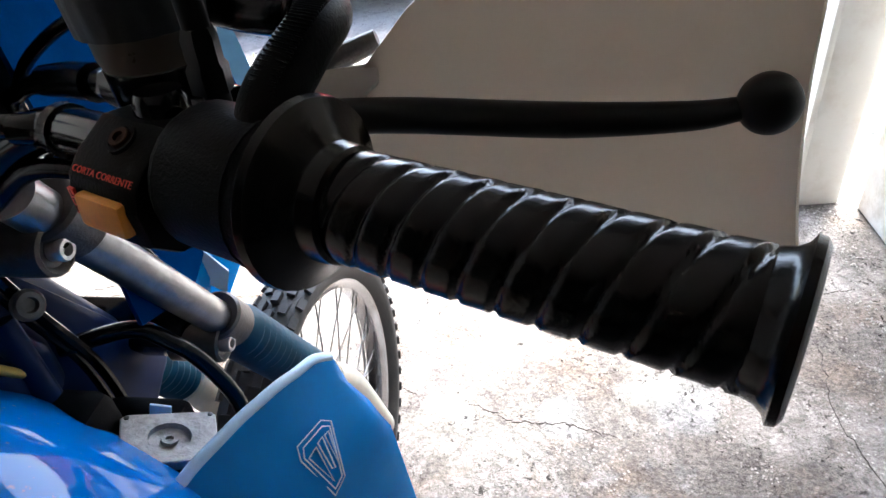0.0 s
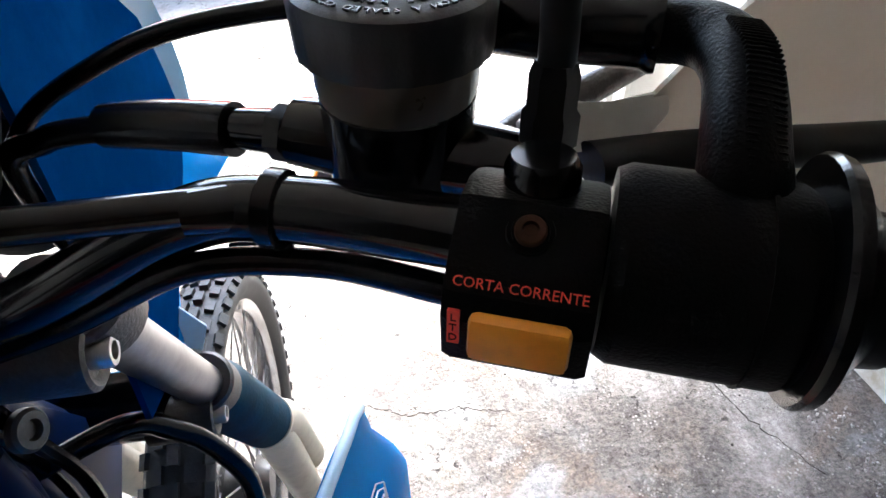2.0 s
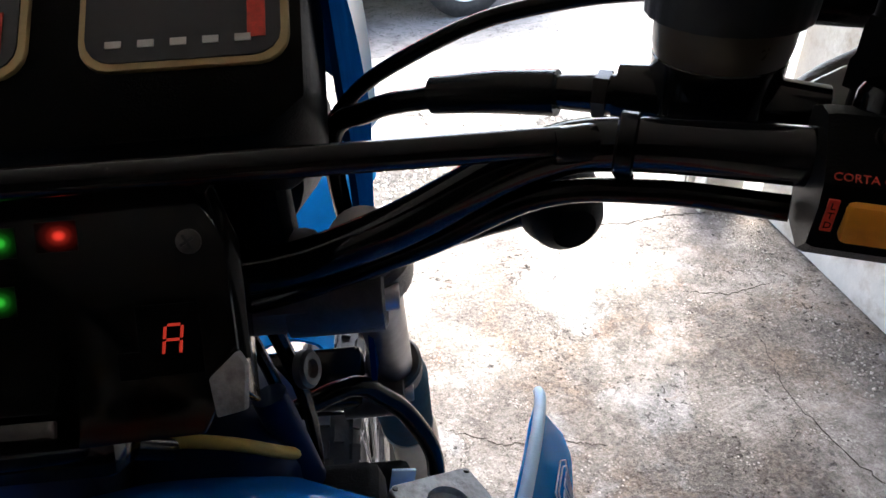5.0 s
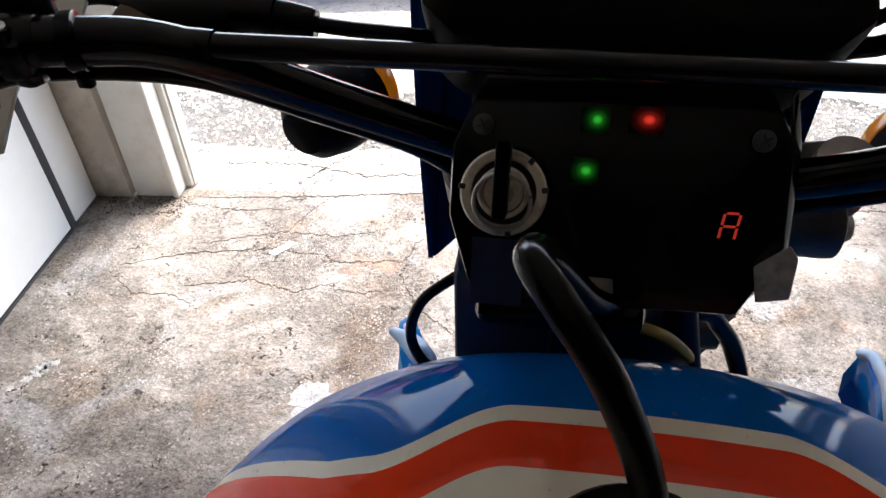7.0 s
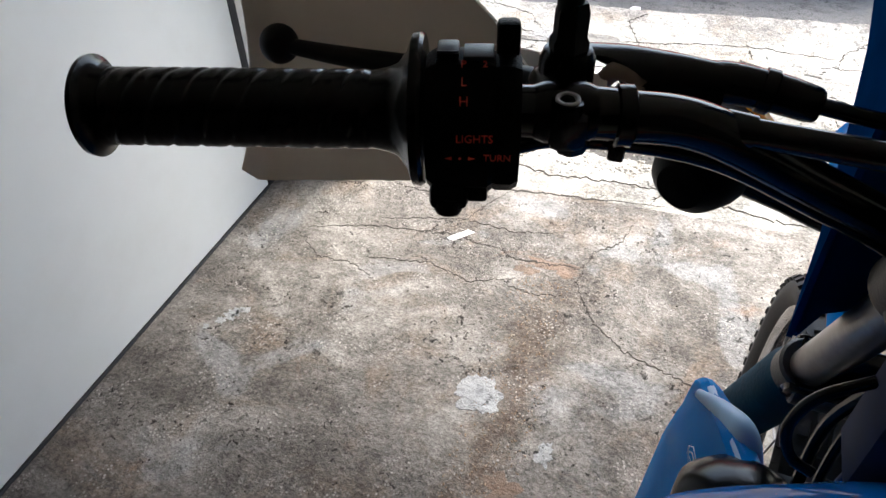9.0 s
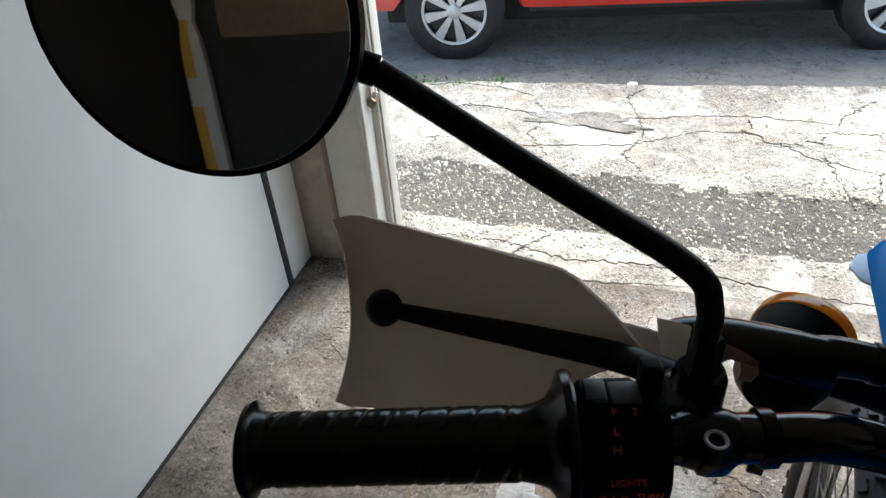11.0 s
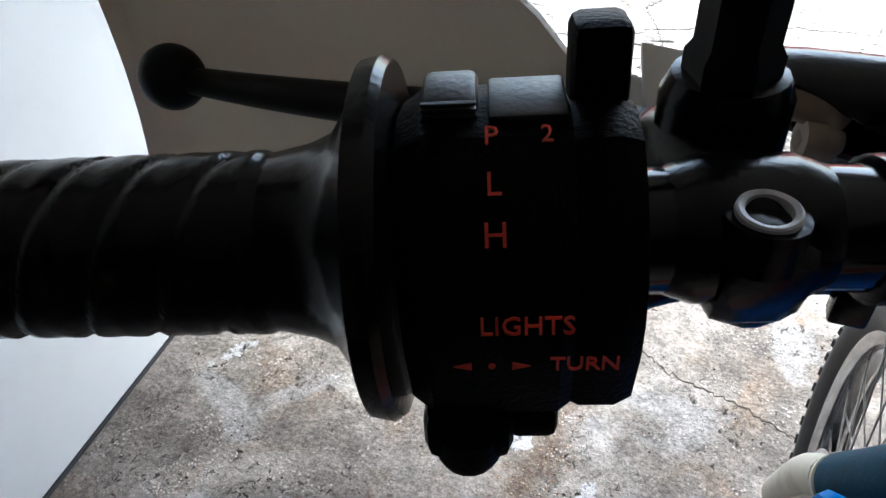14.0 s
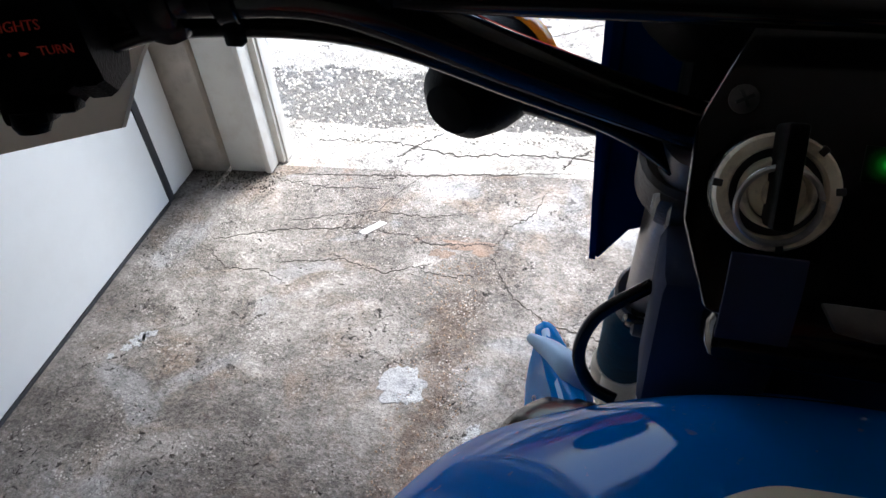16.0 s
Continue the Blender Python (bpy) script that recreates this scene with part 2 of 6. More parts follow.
def concrete(name, base, dark, warm, grain):
    """Rough worn concrete: fine grain, mottled patches, pitted relief, a few warm spots."""
    m = bpy.data.materials.new(name)
    m.use_nodes = True
    nd, ln = m.node_tree.nodes, m.node_tree.links
    b = nd["Principled BSDF"]
    b.inputs["Roughness"].default_value = 0.9
    b.inputs["Specular IOR Level"].default_value = 0.25
    tc = nd.new("ShaderNodeTexCoord")

    def tex(scale, detail=8, rough=0.65, dist=0.0):
        n = nd.new("ShaderNodeTexNoise")
        n.inputs["Scale"].default_value, n.inputs["Detail"].default_value, n.inputs["Roughness"].default_value, n.inputs["Distortion"].default_value = scale, detail, rough, dist
        ln.new(tc.outputs["Object"], n.inputs["Vector"])
        return n.outputs["Fac"]

    def ramp(fac, a, c0, bpos, c1):
        r = nd.new("ShaderNodeValToRGB")
        r.color_ramp.elements[0].position, r.color_ramp.elements[1].position = a, bpos
        r.color_ramp.elements[0].color, r.color_ramp.elements[1].color = (*c0, 1), (*c1, 1)
        ln.new(fac, r.inputs["Fac"])
        return r.outputs["Color"]

    def mix(fac, a, bb):
        x = nd.new("ShaderNodeMix")
        x.data_type = "RGBA"
        ln.new(fac, x.inputs["Factor"])
        if isinstance(a, tuple):
            x.inputs["A"].default_value = (*a, 1)
        else:
            ln.new(a, x.inputs["A"])
        if isinstance(bb, tuple):
            x.inputs["B"].default_value = (*bb, 1)
        else:
            ln.new(bb, x.inputs["B"])
        return x.outputs["Result"]

    col = ramp(tex(grain, 9, 0.7), 0.25, tuple(c * 1.25 for c in dark), 0.75, base)
    col = mix(ramp(tex(2.6, 9, 0.62, 1.2), 0.45, (0, 0, 0), 0.66, (0.55,) * 3), col, tuple(c * 0.95 for c in dark))
    col = mix(ramp(tex(4.3, 8, 0.55, 0.3), 0.54, (0, 0, 0), 0.68, (0.55,) * 3), col, tuple(sum(base) / 3 * k for k in (1.02, 1.05, 1.05)))
    col = mix(ramp(tex(5.5, 8, 0.6, 1.0), 0.5, (0, 0, 0), 0.7, (0.6,) * 3), col, warm)
    col = mix(ramp(tex(10, 10, 0.74, 0.5), 0.51, (0, 0, 0), 0.62, (0.75,) * 3), col, tuple(c * 0.8 for c in dark))
    col = mix(ramp(tex(90, 5, 0.75), 0.58, (0, 0, 0), 0.66, (0.4,) * 3), col, tuple(min(1, c * 1.35) for c in base))
    pit = nd.new("ShaderNodeMath")
    pit.operation = "MULTIPLY"
    ln.new(ramp(tex(52, 4, 0.75, 0.5), 0.56, (0, 0, 0), 0.6, (0.95,) * 3), pit.inputs[0])
    ln.new(ramp(tex(6.5, 6, 0.6, 0.8), 0.42, (0.1,) * 3, 0.58, (1, 1, 1)), pit.inputs[1])
    col = mix(pit.outputs[0], col, tuple(c * 0.25 for c in dark))
    ln.new(col, b.inputs["Base Color"])
    bp = nd.new("ShaderNodeBump")
    bp.inputs["Strength"].default_value, bp.inputs["Distance"].default_value = 1.0, 0.013
    add = nd.new("ShaderNodeMath")
    add.operation = "ADD"
    ln.new(tex(60, 8, 0.75), add.inputs[0])
    ln.new(tex(9, 6, 0.6), add.inputs[1])
    ln.new(add.outputs[0], bp.inputs["Height"])
    ln.new(bp.outputs["Normal"], b.inputs["Normal"])
    return m


GRAVELMAT = concrete("dark gravel bed", (0.16, 0.15, 0.138), (0.07, 0.066, 0.06), (0.17, 0.155, 0.132), 60)
ASPHALT = concrete("old asphalt", (0.2, 0.195, 0.19), (0.12, 0.118, 0.115), (0.23, 0.22, 0.2), 80)



def worn_floor(name, pale, mid, dark, brown, rust, band=None, relief=0.01):
    """Old trowelled concrete: smooth pale skins, worn granular areas, pits, crumbs and rusty stains."""
    m = bpy.data.materials.new(name)
    m.use_nodes = True
    nd, ln = m.node_tree.nodes, m.node_tree.links
    b = nd["Principled BSDF"]
    b.inputs["Roughness"].default_value = 0.88
    b.inputs["Specular IOR Level"].default_value = 0.2
    tc = nd.new("ShaderNodeTexCoord")
    where = tc.outputs["Object"]

    def tex(scale, detail=8, rough=0.6, dist=0.0, shift=0.0):
        n = nd.new("ShaderNodeTexNoise")
        for key, value in (("Scale", scale), ("Detail", detail), ("Roughness", rough), ("Distortion", dist)):
            n.inputs[key].default_value = value
        mp = nd.new("ShaderNodeMapping")
        mp.inputs["Location"].default_value = (shift, shift * 0.7, 0)
        ln.new(where, mp.inputs["Vector"])
        ln.new(mp.outputs["Vector"], n.inputs["Vector"])
        return n.outputs["Fac"]

    def cells(scale, out):
        n = nd.new("ShaderNodeTexVoronoi")
        n.inputs["Scale"].default_value = scale
        ln.new(where, n.inputs["Vector"])
        return n.outputs[out]

    def step(fac, a, va, z, vz):
        n = nd.new("ShaderNodeMapRange")
        for key, value in (("From Min", a), ("From Max", z), ("To Min", va), ("To Max", vz)):
            n.inputs[key].default_value = value
        ln.new(fac, n.inputs["Value"])
        return n.outputs["Result"]

    def calc(kind, a, bb):
        n = nd.new("ShaderNodeMath")
        n.operation = kind
        for i, v in enumerate((a, bb)):
            if isinstance(v, (int, float)):
                n.inputs[i].default_value = v
            else:
                ln.new(v, n.inputs[i])
        return n.outputs[0]

    def mix(fac, a, bb, kind="MIX"):
        x = nd.new("ShaderNodeMix")
        x.data_type, x.blend_type = "RGBA", kind
        for key, v in (("Factor", fac), ("A", a), ("B", bb)):
            if isinstance(v, tuple):
                x.inputs[key].default_value = (*v, 1)
            elif isinstance(v, float):
                x.inputs[key].default_value = v
            else:
                ln.new(v, x.inputs[key])
        return x.outputs["Result"]

    def grey(v):
        n = nd.new("ShaderNodeCombineColor")
        for key in ("Red", "Green", "Blue"):
            ln.new(v, n.inputs[key])
        return n.outputs[0]

    worn = step(tex(2.4, 10, 0.68, 0.7), 0.38, 0.0, 0.56, 1.0)
    col = mix(step(tex(1.5, 9, 0.62, 0.5, 3.0), 0.36, 0.0, 0.64, 1.0), mid, pale)
    col = mix(calc("MULTIPLY", worn, 0.62), col, dark)
    col = mix(step(tex(3.6, 9, 0.66, 0.8, 7.0), 0.52, 0.0, 0.66, 0.6), col, brown)
    smooth = step(tex(3.1, 5, 0.5, 0.5, 11.0), 0.58, 0.0, 0.63, 0.5)
    col = mix(smooth, col, tuple(sum(pale) / 3 * k for k in (0.93, 0.94, 0.95)))
    if band:
        sp = nd.new("ShaderNodeSeparateXYZ")
        ln.new(where, sp.inputs[0])
        x0, slope, width, colour = band
        off = calc("ADD", calc("SUBTRACT", sp.outputs["X"], x0), calc("MULTIPLY", calc("SUBTRACT", 1.2, sp.outputs["Y"]), slope))
        off = calc("ABSOLUTE", calc("ADD", off, calc("MULTIPLY", calc("SUBTRACT", tex(6, 10, 0.75), 0.5), 0.4)), 0.0)
        fade = calc("MULTIPLY", step(off, 0.02, 0.85, width, 0.0), step(sp.outputs["Y"], 0.95, 1.0, 1.35, 0.1))
        col = mix(calc("MULTIPLY", fade, step(tex(14, 8, 0.75, 0.3, 2.0), 0.35, 0.35, 0.62, 1.0)), col, colour)
    col = mix(step(tex(2.2, 8, 0.72, 0.9, 5.0), 0.61, 0.0, 0.72, 0.6), col, rust)
    rough_here = calc("MAXIMUM", calc("SUBTRACT", worn, smooth), 0.12)
    blotch = step(tex(15, 9, 0.72, 0.4), 0.3, 0.6, 0.7, 1.36)
    grain = step(tex(85, 7, 0.82), 0.3, 0.2, 0.7, 1.85)
    grain = calc("ADD", 1.0, calc("MULTIPLY", calc("SUBTRACT", grain, 1.0), step(rough_here, 0.0, 0.55, 1.0, 1.0)))
    col = mix(1.0, col, grey(calc("MULTIPLY", blotch, grain)), "MULTIPLY")
    pit = calc("MULTIPLY", step(tex(44, 4, 0.7, 0.9, 1.0), 0.585, 0.0, 0.62, 0.95), step(tex(4.5, 6, 0.65, 0.6, 9.0), 0.47, 0.0, 0.6, 1.0))
    col = mix(pit, col, tuple(c * 0.18 for c in dark))
    crumb = calc("MULTIPLY", step(cells(95, "Distance"), 0.26, 0.85, 0.34, 0.0), step(tex(7, 6, 0.7, 0.5, 13.0), 0.5, 0.0, 0.62, 1.0))
    col = mix(crumb, col, tuple(min(0.75, c * 1.5) for c in pale))
    ln.new(col, b.inputs["Base Color"])
    bp = nd.new("ShaderNodeBump")
    bp.inputs["Strength"].default_value, bp.inputs["Distance"].default_value = 1.0, relief
    h = calc("MULTIPLY", tex(75, 7, 0.75), step(rough_here, 0.0, 0.5, 1.0, 1.6))
    h = calc("ADD", h, calc("MULTIPLY", tex(13, 7, 0.65), 1.7))
    h = calc("SUBTRACT", h, calc("MULTIPLY", pit, 0.7))
    h = calc("ADD", h, calc("MULTIPLY", crumb, 0.4))
    ln.new(h, bp.inputs["Height"])
    ln.new(bp.outputs["Normal"], b.inputs["Normal"])
    return m


FLOORMAT = worn_floor("worn garage concrete", (0.32, 0.297, 0.27), (0.21, 0.193, 0.177), (0.115, 0.098, 0.085), (0.205, 0.152, 0.112), (0.25, 0.135, 0.08), (-0.362, 0.14, 0.1, (0.1, 0.062, 0.039)))
APRONMAT = worn_floor("bleached street concrete", (0.5, 0.48, 0.44), (0.42, 0.4, 0.365), (0.2, 0.185, 0.165), (0.36, 0.3, 0.235), (0.37, 0.28, 0.2), relief=0.01)

WORNDARK = worn_floor("dark worn street slab", (0.3, 0.285, 0.265), (0.24, 0.228, 0.21), (0.13, 0.122, 0.11), (0.22, 0.19, 0.155), (0.24, 0.19, 0.14), relief=0.014)

# ---- mesh helpers ----
TH = radians(5.2)
G = Matrix.Rotation(TH, 4, "Z")


def finish(bm, angle=38):
    lim = radians(angle)
    for f in bm.faces:
        f.smooth = True
    for e in bm.edges:
        e.smooth = len(e.link_faces) == 2 and e.calc_face_angle(0.0) < lim


def part(name, bm, material, parent=None, label="", angle=38, normals=True):
    """One mesh object from a bmesh, under a thing or a part."""
    if normals:
        bmesh.ops.recalc_face_normals(bm, faces=bm.faces)
    finish(bm, angle)
    me = bpy.data.meshes.new(name)
    bm.to_mesh(me)
    bm.free()
    me.materials.append(material)
    ob = new(name, me)
    if parent is not None:
        ob.parent = parent
    if label:
        tagged(ob, label)
    return ob


def empty(name, label, category, group=""):
    return tagged(new(name), label, category, group)


def V(*a):
    return Vector(a)


def frame_of(direction, up=(0, 0, 1)):
    z = Vector(direction).normalized()
    x = Vector(up).cross(z)
    if x.length < 1e-4:
        x = Vector((1, 0, 0)).cross(z)
    x.normalize()
    return Matrix((x, z.cross(x), z)).transposed()


def spline(pts, n=8):
    """Catmull-Rom through the points."""
    p = [Vector(q) for q in pts]
    if len(p) < 3:
        return p
    p = [2 * p[0] - p[1], *p, 2 * p[-1] - p[-2]]
    out = []
    for i in range(1, len(p) - 2):
        a, b, c, d = p[i - 1:i + 3]
        for k in range(n):
            t = k / n
            out.append(0.5 * ((2 * b) + (c - a) * t + (2 * a - 5 * b + 4 * c - d) * t * t + (3 * b - a - 3 * c + d) * t ** 3))
    out.append(p[-2])
    return out


def skin(bm, rings, cap=True, loop=False):
    rows = [[bm.verts.new(v) for v in r] for r in rings]
    n = len(rows[0])
    for a, b in zip(rows, rows[1:] + (rows[:1] if loop else [])):
        for i in range(n):
            bm.faces.new((a[i], a[(i + 1) % n], b[(i + 1) % n], b[i]))
    if cap and not loop:
        bm.faces.new(rows[0][::-1])
        bm.faces.new(rows[-1])
    return bm


def tube(pts, radius, seg=14, n=8, bm=None, flat=1.0):
    """A tube along a smooth line; radius: one, or one per given point."""
    bm = bm or bmesh.new()
    line = spline(pts, n) if len(pts) > 2 else [Vector(q) for q in pts]
    if isinstance(radius, (int, float)):
        rad = [radius] * len(line)
    else:
        rad = [float(q) for q in np.interp(np.linspace(0, 1, len(line)), np.linspace(0, 1, len(radius)), radius)]
    rings, side = [], None
    for i, p in enumerate(line):
        d = (line[min(i + 1, len(line) - 1)] - line[max(i - 1, 0)]).normalized()
        if side is None:
            side = frame_of(d).col[0].copy()
        side = (side - d * side.dot(d)).normalized()
        up = d.cross(side)
        rings.append([p + rad[i] * (math.cos(a) * side + flat * math.sin(a) * up) for a in (2 * math.pi * k / seg for k in range(seg))])
    return skin(bm, rings)


def lathe(origin, axis, profile, seg=28, bm=None, squash=1.0, up=(0, 0, 1), loop=False):
    """Turns (along, radius) pairs about an axis; loop: a ring with an open middle."""
    bm = bm or bmesh.new()
    m, o = frame_of(axis, up), Vector(origin)
    rings = [[o + m @ V(max(r, 1e-5) * math.cos(a), squash * max(r, 1e-5) * math.sin(a), s) for a in (2 * math.pi * k / seg for k in range(seg))] for s, r in profile]
    return skin(bm, rings, True, loop)


def box(m, sx, sy, sz, bevel=0.0, bm=None, segs=2):
    """A bevelled box of that size about the pose m."""
    bm = bm or bmesh.new()
    t = bmesh.new()
    bmesh.ops.create_cube(t, size=1, matrix=Matrix.Diagonal((sx, sy, sz, 1)))
    if bevel:
        bmesh.ops.bevel(t, geom=t.edges[:], offset=bevel, segments=segs, affect="EDGES", profile=0.5)
    t.transform(m)
    return join(bm, t)


def join(bm, other):
    me = bpy.data.meshes.new("tmp")
    other.to_mesh(me)
    other.free()
    bm.from_mesh(me)
    bpy.data.meshes.remove(me)
    return bm


def prism(m, outline, thick, bevel=0.0, bm=None, segs=2):
    """A flat outline in the xy plane of m, given depth along its z, edges rounded."""
    bm = bm or bmesh.new()
    t = bmesh.new()
    a = [t.verts.new((x, y, -thick / 2)) for x, y in outline]
    b = [t.verts.new((x, y, thick / 2)) for x, y in outline]
    n = len(a)
    t.faces.new(a[::-1])
    t.faces.new(b)
    for i in range(n):
        t.faces.new((a[i], a[(i + 1) % n], b[(i + 1) % n], b[i]))
    if bevel:
        bmesh.ops.bevel(t, geom=t.edges[:], offset=bevel, segments=segs, affect="EDGES", profile=0.5)
    t.transform(m)
    return join(bm, t)


def sheet(grid, thick, bm=None):
    """A shell of that thickness over a grid of points."""
    bm = bm or bmesh.new()
    h, w = len(grid), len(grid[0])
    P = [[Vector(p) for p in row] for row in grid]

    def normal(i, j):
        a = P[min(i + 1, h - 1)][j] - P[max(i - 1, 0)][j]
        b = P[i][min(j + 1, w - 1)] - P[i][max(j - 1, 0)]
        return a.cross(b).normalized()
    top = [[bm.verts.new(P[i][j]) for j in range(w)] for i in range(h)]
    low = [[bm.verts.new(P[i][j] - thick * normal(i, j)) for j in range(w)] for i in range(h)]
    for i in range(h - 1):
        for j in range(w - 1):
            bm.faces.new((top[i][j], top[i + 1][j], top[i + 1][j + 1], top[i][j + 1]))
            bm.faces.new((low[i][j], low[i][j + 1], low[i + 1][j + 1], low[i + 1][j]))
    rim = [(i, 0) for i in range(h)] + [(h - 1, j) for j in range(1, w)] + [(i, w - 1) for i in range(h - 2, -1, -1)] + [(0, j) for j in range(w - 2, 0, -1)]
    for (i, j), (k, l) in zip(rim, rim[1:] + rim[:1]):
        bm.faces.new((top[i][j], low[i][j], low[k][l], top[k][l]))
    return bm


def basis(origin, x, z):
    """A pose at origin with its x along x and its z as near z as can be."""
    x = Vector(x).normalized()
    y = Vector(z).cross(x).normalized()
    m = Matrix((x, y, x.cross(y))).transposed().to_4x4()
    m.translation = Vector(origin)
    return m


def lettering(text, size, m, depth=0.0006, spacing=1.0):
    """Raised letters in the built-in font, centred on m, as a bmesh."""
    c = bpy.data.curves.new("letters", "FONT")
    c.body, c.size, c.extrude, c.align_x, c.align_y, c.space_character, c.resolution_u = text, size, depth, "CENTER", "CENTER", spacing, 2
    o = bpy.data.objects.new("letters", c)
    scene.collection.objects.link(o)
    me = bpy.data.meshes.new_from_object(o.evaluated_get(bpy.context.evaluated_depsgraph_get()))
    bpy.data.objects.remove(o)
    bpy.data.curves.remove(c)
    bm = bmesh.new()
    bm.from_mesh(me)
    bpy.data.meshes.remove(me)
    bm.transform(m)
    return bm


def structure(name, bm, material, label, m=None, category=""):
    ob = part(name, bm, material)
    if m is not None:
        ob.matrix_world = m
    return tagged(ob, label, category or name.split("_")[0], kind="structure")


# ---- the garage and the street ----
WALL_L, WALL_R, FRONT, H = -1.488, 1.592, 1.656, 2.6
OPEN_L, OPEN_R, BACK = -1.184, 1.378, -3.2


def slab(x0, x1, y0, y1, z0, z1, bevel=0.0, bm=None):
    return box(Matrix.Translation(((x0 + x1) / 2, (y0 + y1) / 2, (z0 + z1) / 2)), x1 - x0, y1 - y0, z1 - z0, bevel, bm)


structure("floor", slab(WALL_L - 0.2, WALL_R + 0.2, BACK - 0.2, 1.72, -0.12, 0.0, 0.006), FLOORMAT, "worn stained concrete garage floor with fine cracks", G)


def ground_height(x, y):
    """How high the street surface lies."""
    w = 0.12 * noise.noise((x * 1.3, 2.0, 0)) + 0.05 * noise.noise((x * 5, 9.0, 0))
    z = -0.008 + 0.010 * noise.noise((x * 1.7, y * 1.7, 3)) + 0.004 * noise.noise((x * 7, y * 7, 5))
    if y < 1.66:
        return -0.06
    if 2.02 + w < y < 2.46 + 2 * w:
        z -= 0.009
    if y > 3.57 + 0.091 * x + 0.5 * w:
        z -= 0.045
    return z


def ground_sheet():
    """The apron, gravel, street slab and road as bands of one sheet that reaches the horizon."""
    bm = bmesh.new()
    xs = [-400, -60, -12] + list(np.linspace(-3, 3, 301)) + [12, 60, 400]
    ys = [-400, -60, -12, -4, 1.6] + list(np.linspace(1.7, 4.1, 161)) + [6, 9, 14, 60, 400]
    rows = [[bm.verts.new((x, y, ground_height(x, y))) for x in xs] for y in ys]
    for i in range(len(ys) - 1):
        for j in range(len(xs) - 1):
            f = bm.faces.new((rows[i][j], rows[i][j + 1], rows[i + 1][j + 1], rows[i + 1][j]))
            x, y = (xs[j] + xs[j + 1]) / 2, (ys[i] + ys[i + 1]) / 2
            w = 0.12 * noise.noise((x * 1.3, 2.0, 0)) + 0.05 * noise.noise((x * 5, 9.0, 0))
            w += 0.02 * noise.noise((x * 11, y * 11, 4))
            f.material_index = 1 if 2.02 + w < y < 2.46 + 2 * w else 2 if y > 3.57 + 0.091 * x + 0.5 * w else 0
    return bm


_g = structure("ground", ground_sheet(), APRONMAT, "cracked bleached concrete apron with a gravel strip and an asphalt road", G)
_g.data.materials.append(GRAVELMAT)
_g.data.materials.append(ASPHALT)

T = 0.15
structure("wall_left", slab(WALL_L - T, WALL_L - 0.014, BACK, FRONT, 0, H), BACKWALL, "concrete garage side wall behind white boards, coloured dark as unlit", G)
structure("wall_right", slab(WALL_R, WALL_R + T, -0.6, FRONT - 0.02, 0, H, 0.01), PLASTER, "rough whitewashed wall with brown stains", G)
structure("wall_pilaster", slab(WALL_R - 0.035, WALL_R + 0.002, 1.0, 1.185, 0.6, H - 0.002, 0.012), PLASTER, "chipped plaster pilaster on the whitewashed wall", G, "wall")
# Rear walls behind the camera: darkness is in their colour.
structure("wall_rear_right", slab(WALL_R, WALL_R + T, BACK, -0.602, 0, H), BACKWALL, "bare wall at the rear of the garage, coloured dark as unlit", G, "wall")
structure("wall_back", slab(WALL_L - T, WALL_R + T, BACK - T, BACK - 0.003, 0, H), BACKWALL, "back wall of the garage, coloured dark as unlit", G)
structure("ceiling", slab(WALL_L - T, WALL_R + T, BACK - T, FRONT + 0.4, H + 0.002, H + 0.17), CEILMAT, "plain pale garage ceiling", G)
structure("wall_front", slab(OPEN_L - 0.32, OPEN_R + 0.3, FRONT + 0.01, FRONT + 0.2, 2.1, H), PLASTER, "lintel over the garage opening", G)

# left board with its dark joint strip
structure("trim", slab(WALL_L - 0.012, WALL_L + 0.003, 1.455, 1.486, 0.004, H - 0.002, 0.001), WALLDARK, "dark strip between two white boards", G)
_board = empty("wall_panel", "white painted wall boards above a dark floor joint", "wall panel")
_board["kind"] = "structure"
_board.matrix_world = G
part("board", slab(WALL_L - 0.012, WALL_L, -0.9, 1.453, 0.012, H - 0.003, 0.002), WALLWHITE, _board)
part("board", slab(WALL_L - 0.012, WALL_L, 1.488, FRONT - 0.012, 0.012, H - 0.003, 0.002), WALLWHITE, _board)
structure("baseboard", slab(WALL_L - 0.01, WALL_L + 0.004, BACK + 0.01, 1.452, 0.0, 0.009), WALLDARK, "dark gap along the foot of the board", G)
structure("wall_pier", slab(WALL_L - T, OPEN_L - 0.178, FRONT, FRONT + 0.22, 0, 2.1, 0.006), PIER, "dirty bare concrete pier beside the door frame", G, "wall")


